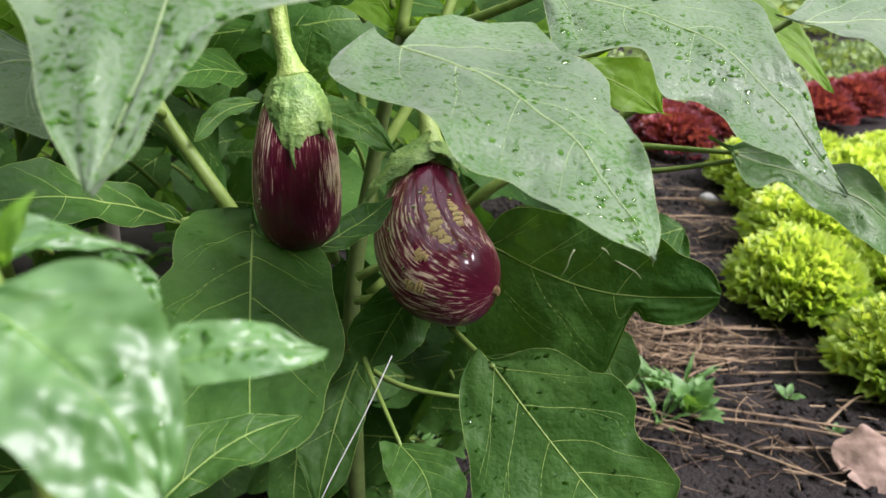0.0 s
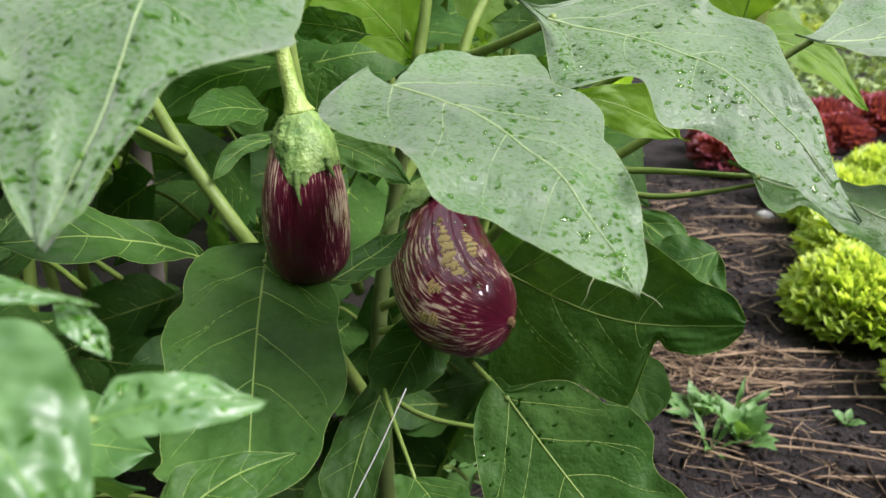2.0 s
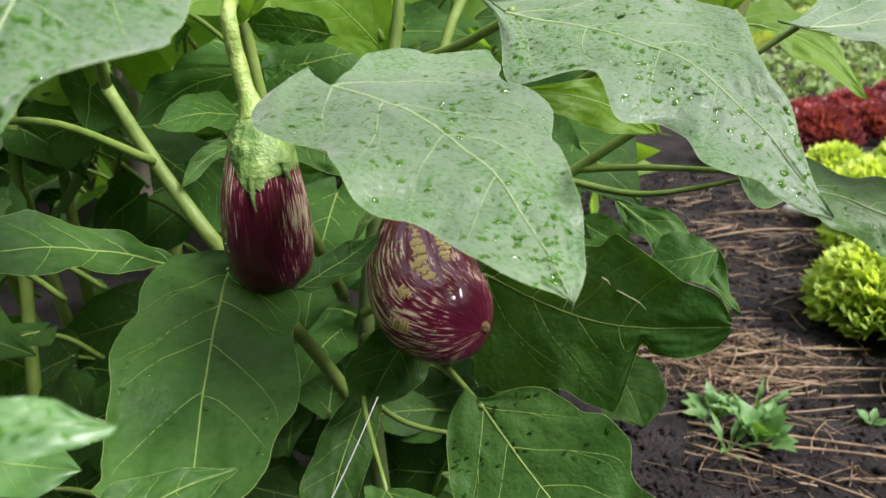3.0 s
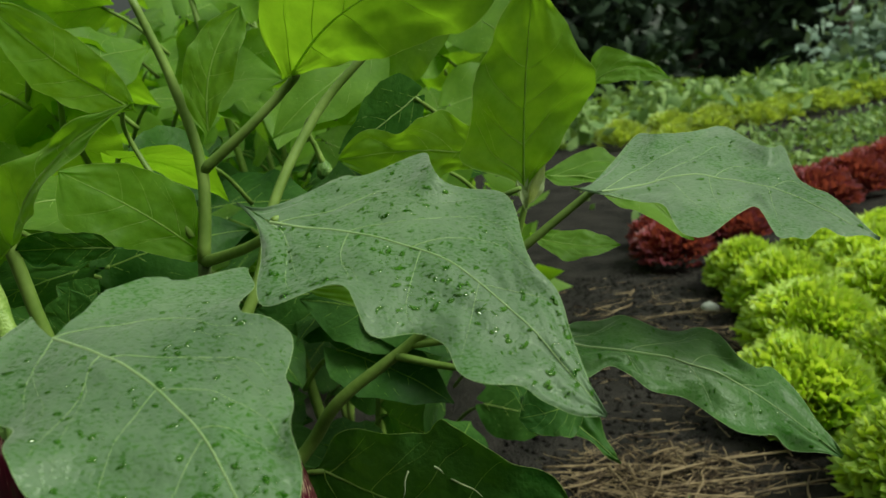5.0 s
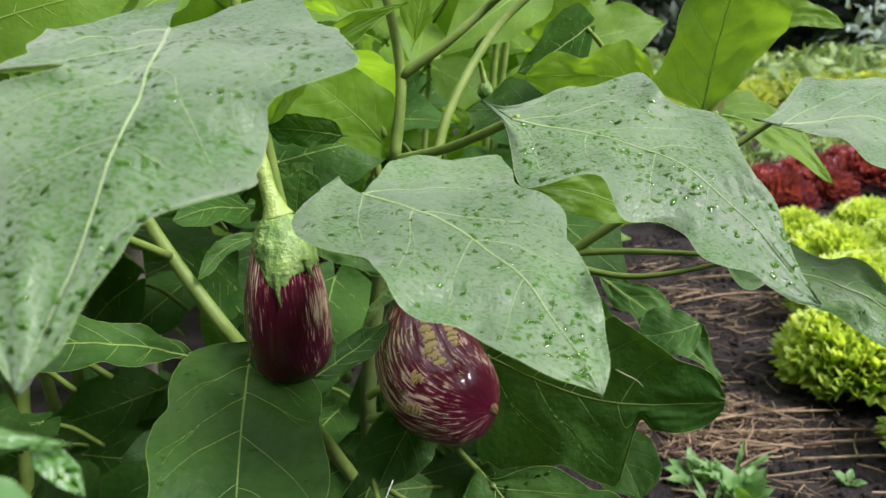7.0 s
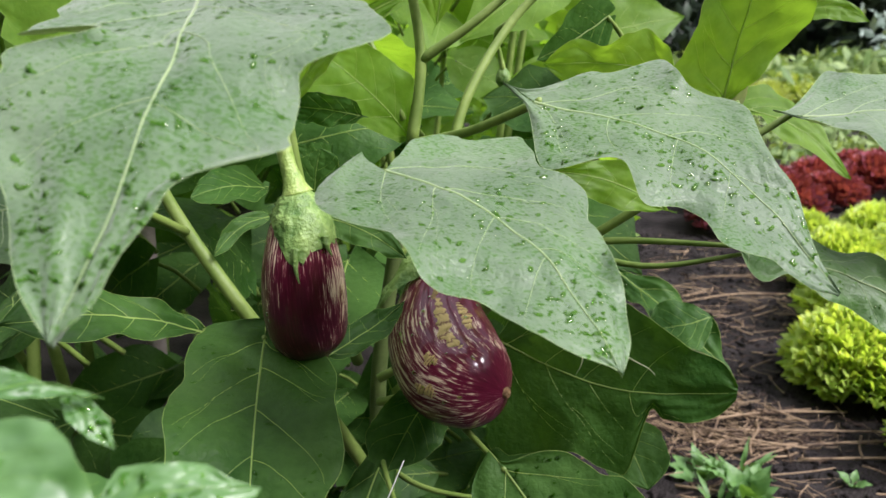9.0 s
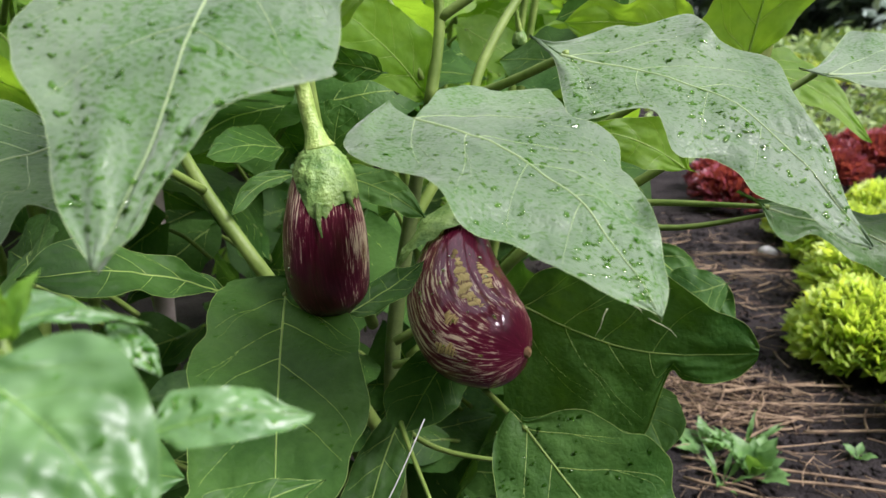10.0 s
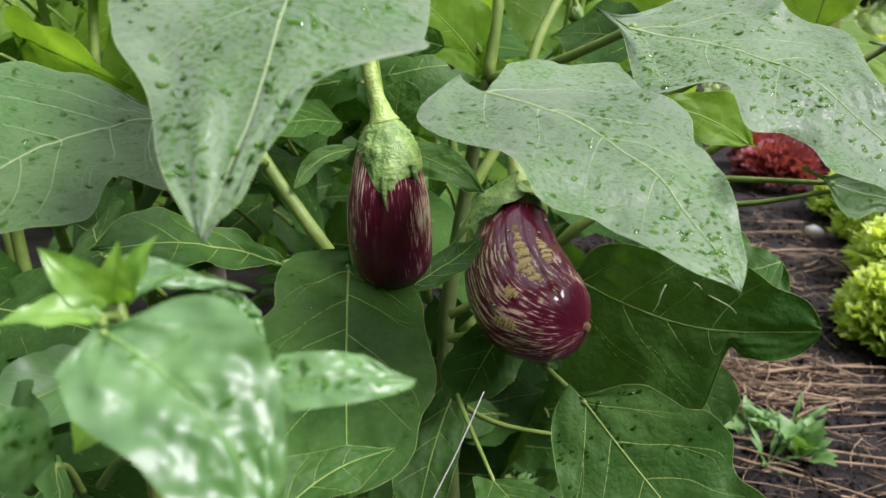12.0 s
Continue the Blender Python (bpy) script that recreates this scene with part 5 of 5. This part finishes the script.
def skin_patch(parent, name, body, t0, t1, a0, a1, mat, lift, seed, label="", rows=36, cols=12, rag=0.9):
    """A thin ragged patch lying on a fruit's skin."""
    v, uvs = [], []
    for i in range(rows + 1):
        for j in range(cols + 1):
            p, q = i / rows, 2 * j / cols - 1
            uvs.append((j / cols, p))
            w = math.sin(math.pi * (0.08 + 0.84 * p)) ** 0.6 * (1 + rag * noise.noise(Vector((p * 9, seed, (q > 0) * 4))))
            a = (a0 + a1) / 2 + (a1 - a0) / 2 * q * w + 0.12 * (a1 - a0) * math.sin(p * 7 + seed)
            h = lift * (1 - abs(q) ** 3) * min(1, 6 * p, 6 * (1 - p)) - 0.0002 + 0.0002 * math.sin(p * 60)
            v.append(body.at(t0 + (t1 - t0) * p, a, h))
    k = cols + 1
    f = [(i * k + j, i * k + j + 1, (i + 1) * k + j + 1, (i + 1) * k + j) for i in range(rows) for j in range(cols)]
    return from_arrays(name, v, f, mat, parent, label, uvs)


def calyx_cap(parent, body, t_top, reach, lobes, mat, thick, seed, label=""):
    """The green cap: five lobes that lie over the shoulder of the fruit. reach: how far each one comes down."""
    v, f = [], []
    sides, rows = 60, 16
    for i in range(rows + 1):
        p = i / rows
        for k in range(sides):
            a = 2 * math.pi * k / sides
            q = (k / sides * lobes) % 1
            which = int(k / sides * lobes) % lobes
            at, ring = k / sides * lobes - 0.5, [reach[-1], *reach, reach[0]]
            one = math.floor(at)
            ease = (1 - math.cos(math.pi * (at - one))) / 2
            near = ring[one + 1] * (1 - ease) + ring[one + 2] * ease
            down = near * (0.94 + 0.06 * math.sin(math.pi * q)) * (1 + 0.04 * noise.noise(Vector((k * 0.7, seed, 0))))
            down *= 1 + 0.07 * noise.noise(Vector((k * 1.9, seed * 3, 2)))
            knob = 0.0034 * max(0, noise.noise(Vector((k * 0.8, p * 11, seed))) - 0.12) * (p > 0.1) + 0.0016 * noise.noise(Vector((k * 0.9, p * 2.5, seed + 7))) * p
            v.append(body.at(t_top + down * p, a, thick * (1 - 0.8 * p**3) + knob))
    for i in range(rows):
        for k in range(sides):
            f.append((i * sides + k, i * sides + (k + 1) % sides, (i + 1) * sides + (k + 1) % sides, (i + 1) * sides + k))
    return from_arrays("calyx", v, f, mat, parent, label)


def fruit_drops(parent, body, count, seed):
    """A few rain drops clinging to the skin of a fruit."""
    rnd = random.Random(seed)
    v, f = [], []
    for _ in range(count):
        t, a, r = rnd.uniform(0.2, 0.8), rnd.uniform(2.2, 4.4), rnd.choice((0.0007, 0.001, 0.0014))
        p = body.at(t, a)
        n, down = unit(body.at(t, a, 0.001) - p), unit(body.at(t + 0.02, a) - p)
        side, first = np.cross(n, down), len(v)
        for q, h in ((1.0, -0.05), (0.85, 0.4), (0.45, 0.66)):
            v += [p + r * (q * (math.cos(k * math.pi / 5) * side + 1.25 * math.sin(k * math.pi / 5) * down) + h * n) for k in range(10)]
        v.append(p + r * 0.75 * n)
        f += [(first + g * 10 + k, first + g * 10 + (k + 1) % 10, first + g * 10 + 10 + (k + 1) % 10, first + g * 10 + 10 + k) for g in range(2) for k in range(10)]
        f += [(first + 20 + k, first + 20 + (k + 1) % 10, first + 30) for k in range(10)]
    tagged(from_arrays("rain_water", v, f, WATER, parent, "clear rain drops"), kind="stuff")


A_AXIS = [(-0.0748, 0.4622, 0.5750), (-0.0744, 0.4616, 0.5690), (-0.0739, 0.461, 0.5608), (-0.0734, 0.459, 0.548), (-0.0727, 0.456, 0.526), (-0.0706, 0.452, 0.5006), (-0.066, 0.449, 0.484), (-0.061, 0.448, 0.475)]
A_RADII = [0.0055, 0.0105, 0.0158, 0.0200, 0.0243, 0.0245, 0.0185, 0.001]
fruit_a = thing("eggplant", "dark purple eggplant with fine cream streaks, hanging from its stalk", "eggplant", "eggplants on the plant")
fruit_body(fruit_a, A_AXIS, A_RADII, SKIN_A, "glossy dark purple skin with cream streaks")
body_a = Round(A_AXIS, A_RADII)
calyx_cap(fruit_a, body_a, 0.0, [0.30, 0.46, 0.52, 0.30, 0.28], 5, CALYX, 0.0022, 2, "thick green calyx with pale prickles")
tube("stalk", [(-0.0890, 0.500, 0.628), (-0.0885, 0.486, 0.632), (-0.086, 0.470, 0.625), (-0.0835, 0.469, 0.605), (-0.0803, 0.4662, 0.590), (-0.0772, 0.4635, 0.581), (-0.0749, 0.4622, 0.573)], [0.0035, 0.004, 0.0042, 0.0044, 0.0048, 0.0060, 0.0088], STALK, fruit_a, 20, "pale green ridged stalk", 0.22)

# the dried tips of two lobes
for a, t0, t1 in ((math.pi * 0.98, 0.46, 0.58), (math.pi * 0.72, 0.42, 0.50)):
    tube("lobe_tip", [body_a.at(t0, a, 0.0018), body_a.at((t0 + t1) / 2, a + 0.03, 0.0022), body_a.at(t1, a - 0.04, 0.0030)], [0.0026, 0.0016, 0.0004], CALYX, fruit_a, 8, "pale pointed lobe tip", 0.3)

B_AXIS = [(0.0113, 0.5560, 0.5062), (0.0100, 0.5530, 0.4960), (0.0070, 0.5460, 0.4820), (0.0075, 0.5300, 0.4590), (0.0180, 0.5060, 0.4430), (0.0330, 0.4890, 0.4395), (0.0440, 0.4815, 0.4395), (0.0515, 0.4765, 0.4398)]
B_RADII = [0.012, 0.019, 0.027, 0.0365, 0.0378, 0.0315, 0.021, 0.002]
fruit_b = thing("eggplant", "purple and cream marbled eggplant with corky yellow scars", "eggplant", "eggplants on the plant")
fruit_body(fruit_b, B_AXIS, B_RADII, SKIN_B, "glossy purple skin marbled with cream streaks")
body_b = Round(B_AXIS, B_RADII)
calyx_cap(fruit_b, body_b, 0.0, [0.14, 0.16, 0.08, 0.16, 0.16], 5, CALYX, 0.003, 5, "green calyx with open lobes")
LOBE = np.interp(STATIONS, STATIONS[::2], [0.2, 0.28, 0.32, 0.31, 0.28, 0.25, 0.21, 0.18, 0.15, 0.12, 0.08, 0.04, 0.0])
for base, tip, normal, w in (((0.006, 0.545, 0.518), (-0.038, 0.534, 0.474), (-0.5, -0.6, 0.6), 0.6), ((0.016, 0.545, 0.518), (0.034, 0.528, 0.502), (0.6, -0.5, 0.7), 1.2), ((0.014, 0.565, 0.516), (0.03, 0.58, 0.482), (0.7, 0.6, 0.4), 0.9)):
    leaf(fruit_b, Surface(base, tip, normal, LOBE * w, LOBE * w, arch=0.12, fold=-0.25, wave=0.03, seed=3), CALYX, veins=0, rows=20, cols=10, name="calyx_lobe")
for t0, t1, a0, a1, lift, seed in ((0.35, 0.67, 3.08, 3.34, 0.0007, 3), (0.38, 0.58, 2.64, 2.88, 0.0007, 8), (0.57, 0.63, 3.62, 3.84, 0.0006, 5), (0.60, 0.68, 4.15, 4.40, 0.0005, 6), (0.30, 0.36, 3.22, 3.36, 0.0005, 2)):
    skin_patch(fruit_b, "corky_scar", body_b, t0, t1, a0, a1, CORK, lift, seed, "rough yellow corky scar")
skin_patch(fruit_b, "corky_scar", body_b, 0.03, 0.11, math.pi - 0.8, math.pi + 0.7, BROWN_CORK, 0.0012, 9, "brown cracked cork under the calyx")
fruit_drops(fruit_b, body_b, 22, 3)
fruit_drops(fruit_a, body_a, 8, 4)
tube("blossom_end", [(0.0505, 0.4772, 0.4398), (0.0522, 0.4760, 0.4398), (0.0528, 0.4756, 0.4398)], [0.0045, 0.0035, 0.001], BROWN_CORK, fruit_b, 10, "small brown blossom scar", 0.3)
tube("stalk", [(0.0, 0.575, 0.56), (0.004, 0.570, 0.54), (0.009, 0.562, 0.52), (0.0113, 0.556, 0.506)], [0.005, 0.0055, 0.0075, 0.0125], STALK, fruit_b, 16, "pale green stalk", 0.1)


# ------------------------------------------------------------ the pepper plant in front
pepper = thing("pepper_plant", "small glossy green pepper plant, wet with rain, before the eggplants", "pepper plant")
def pepper_leaf(q, base, tip, normal, left, right):
    surf = Surface(base, tip, normal, left, right, arch=0.10, fold=0.12, wave=0.02, quilt=0.012 if q == 0 else 0.008, seed=q, ruffle=0.004, pucker=0.045 if q == 0 else 0.025)
    blade = leaf(pepper, surf, PEPPER, PEPPER_VEIN, rib=0.0006)
    drops(blade, surf, 26, q, 0.0009)


pepper_leaf(0, (-0.101, 0.155, 0.580), (-0.063, 0.135, 0.551), (0.225, -0.633, 0.741),
            [0, 0, 0.007, 0.094, 0.279, 0.34, 0.381, 0.414, 0.438, 0.436, 0.432, 0.433, 0.42, 0.407, 0.402, 0.384, 0.369, 0.347, 0.31, 0.277, 0.247, 0.208, 0.167, 0.13, 0],
            [0, 0, 0.007, 0.255, 0.237, 0.265, 0.277, 0.289, 0.309, 0.29, 0.286, 0.28, 0.267, 0.259, 0.25, 0.242, 0.246, 0.246, 0.24, 0.231, 0.219, 0.214, 0.174, 0.136, 0])
pepper_leaf(1, (-0.073, 0.173, 0.556), (-0.037, 0.184, 0.555), (0.191, -0.503, 0.843),
            [0, 0, 0, 0.11, 0.198, 0.265, 0.246, 0.253, 0.244, 0.227, 0.212, 0.206, 0.201, 0.206, 0.211, 0.206, 0.192, 0.175, 0.123, 0.091, 0.064, 0.045, 0.035, 0.014, 0],
            [0, 0, 0, 0.04, 0.07, 0.115, 0.176, 0.176, 0.181, 0.184, 0.178, 0.196, 0.212, 0.2, 0.195, 0.183, 0.17, 0.163, 0.157, 0.141, 0.121, 0.097, 0.082, 0.082, 0])
pepper_leaf(2, (-0.120, 0.184, 0.571), (-0.081, 0.200, 0.572), (0.183, -0.489, 0.853),
            [0, 0, 0, 0.12, 0.21, 0.29, 0.3, 0.32, 0.34, 0.34, 0.32, 0.3, 0.29, 0.27, 0.24, 0.21, 0.17, 0.14, 0.11, 0.09, 0.07, 0.05, 0.03, 0.02, 0],
            [0, 0, 0, -0.03, -0.05, -0.04, -0.03, -0.02, -0.01, -0.02, -0.02, -0.02, -0.03, -0.03, -0.03, -0.03, -0.03, -0.03, -0.02, -0.02, -0.02, -0.01, -0.01, 0, 0])
pepper_leaf(3, (-0.093, 0.202, 0.571), (-0.078, 0.196, 0.559), (0.248, -0.682, 0.688),
            [0, 0, 0, 0.08, 0.1, 0.12, 0.15, 0.17, 0.19, 0.21, 0.22, 0.22, 0.22, 0.22, 0.21, 0.21, 0.21, 0.21, 0.18, 0.15, 0.12, 0.09, 0.06, 0.03, 0],
            [0, 0, 0, 0.06, 0.08, 0.1, 0.12, 0.14, 0.16, 0.18, 0.17, 0.17, 0.16, 0.16, 0.15, 0.15, 0.14, 0.14, 0.12, 0.1, 0.08, 0.06, 0.04, 0.02, 0])
pepper_leaf(4, (-0.133, 0.181, 0.533), (-0.143, 0.170, 0.547), (0.807, -0.581, 0.104),
            [0, 0, 0.23, 0.3, 0.37, 0.45, 0.5, 0.53, 0.56, 0.6, 0.63, 0.61, 0.59, 0.56, 0.54, 0.51, 0.49, 0.46, 0.39, 0.33, 0.26, 0.2, 0.13, 0.07, 0],
            [0, 0, 0, 0.11, 0.15, 0.18, 0.22, 0.26, 0.3, 0.31, 0.33, 0.34, 0.36, 0.37, 0.38, 0.4, 0.41, 0.41, 0.4, 0.38, 0.37, 0.36, 0.34, 0.17, 0])
tube("stem", [(-0.12, 0.22, 0.0), (-0.118, 0.21, 0.3), (-0.113, 0.20, 0.48), (-0.112, 0.185, 0.575)], [0.005, 0.0045, 0.0035, 0.002], STEM, pepper, 10)
tube("petiole", [(-0.112, 0.186, 0.57), (-0.108, 0.17, 0.577), (-0.101, 0.155, 0.58)], [0.0012, 0.001, 0.0009], STEM, pepper, 8)
tube("petiole", [(-0.113, 0.19, 0.55), (-0.095, 0.182, 0.553), (-0.073, 0.173, 0.556)], [0.0012, 0.001, 0.0009], STEM, pepper, 8)

# first batch: unseen low leaves, added to keep front light off the eggplant leaves
loose_leaves(pepper, 18, (-0.28, 0.20, 0.20), (-0.06, 0.33, 0.37), (0.05, 0.08), [PEPPER], random.Random(6))
loose_leaves(pepper, 12, (-0.22, 0.20, 0.36), (-0.11, 0.30, 0.50), (0.035, 0.06), [PEPPER], random.Random(5))
# growing tip of the pepper plant
for base, tip, normal, w in (((-0.112, 0.184, 0.575), (-0.105, 0.176, 0.594), (0.3, -1, 0.2), 0.8), ((-0.113, 0.186, 0.574), (-0.128, 0.182, 0.590), (0, -1, 0.5), 1.0), ((-0.110, 0.187, 0.574), (-0.100, 0.186, 0.592), (-0.4, -1, 0.3), 0.8), ((-0.114, 0.182, 0.572), (-0.135, 0.172, 0.574), (0.1, -0.5, 1), 0.9), ((-0.112, 0.19, 0.56), (-0.125, 0.178, 0.535), (0.5, -1, 0.3), 1.1)):
    surf = Surface(base, tip, normal, SLIM * w, SLIM * w, arch=0.1, fold=0.3, wave=0.03, quilt=0.02, seed=2)
    leaf(pepper, surf, PEPPER_YOUNG, PEPPER_VEIN, rib=0.0004, rows=20, cols=10)

stake = tube("garden_stake", [(-0.336, 0.92, -0.02), (-0.336, 0.91, 0.35), (-0.334, 0.91, 0.62)], [0.012, 0.012, 0.011], STAKE, None, 10, bumpy=0.15)
tagged(stake, "weathered grey garden stake standing among the plants", "stake")
twine = tube("twine", [(-0.0146, 0.455, 0.404), (-0.03, 0.44, 0.372), (-0.06, 0.42, 0.31), (-0.09, 0.40, 0.22), (-0.13, 0.37, 0.004)], [0.0004] * 5, TWINE, None, 6)
tagged(twine, "thin pale twine running down to the soil", "twine")


def ragged_weed(x, y, count, size, mat, seed, label, slim=1.0):
    rnd = random.Random(seed)
    top = thing("weed", label, "weed", "weeds on the soil", at=(x, y, mound(x, y)))
    for q in range(count):
        a, e = q * 2.4, rnd.uniform(0.3, 1.1)
        d = np.array([math.cos(a) * math.cos(e), math.sin(a) * math.cos(e), math.sin(e)])
        base = d * size * 0.35
        w = slim * rnd.uniform(0.9, 1.4)
        surf = Surface(base, base + d * size * rnd.uniform(0.6, 1.1), np.array([0, -0.3, 1.0]), SLIM * w, SLIM * w, arch=0.1, fold=0.2, wave=0.04, seed=q)
        leaf(top, surf, mat, veins=0, rows=10, cols=6)
        tube("stalk", [(0, 0, 0), base * 0.6, base], [0.0016, 0.0013, 0.001], mat, top, 5)


ragged_weed(0.45, 1.02, 14, 0.055, WEED, 41, "small green leafy weed growing in straw")
ragged_weed(0.41, 1.09, 10, 0.045, WEED, 42, "small green leafy weed growing in straw")
ragged_weed(0.46, 1.08, 10, 0.060, WEED, 48, "tuft of narrow grassy green weed in straw", 0.28)
ragged_weed(0.40, 1.00, 9, 0.05, WEED, 49, "tuft of narrow grassy green weed in straw", 0.3)
ragged_weed(0.63, 1.07, 7, 0.022, WEED, 43, "tiny yellow-green seedling in dark soil")
ragged_weed(0.66, 0.98, 5, 0.016, WEED, 44, "tiny yellow-green seedling in dark soil")
ragged_weed(0.77, 1.05, 8, 0.032, WEED, 45, "small green seedling beside the lettuce")
ragged_weed(0.05, 0.92, 14, 0.10, WEED, 46, "green weed under the eggplant plant")
ragged_weed(-0.02, 0.80, 12, 0.09, WEED, 47, "green weed under the eggplant plant")
dry = leaf(None, Surface((0.615, 0.86, 0.02), (0.72, 0.90, 0.03), (0, -0.2, 1), OVATE * 1.2, OVATE * 1.2, arch=0.22, fold=-0.3, wave=0.06, seed=5), DRY, veins=0, name="dry_leaf")
tagged(dry, "curled pale brown dry leaf lying on the soil", "leaf")
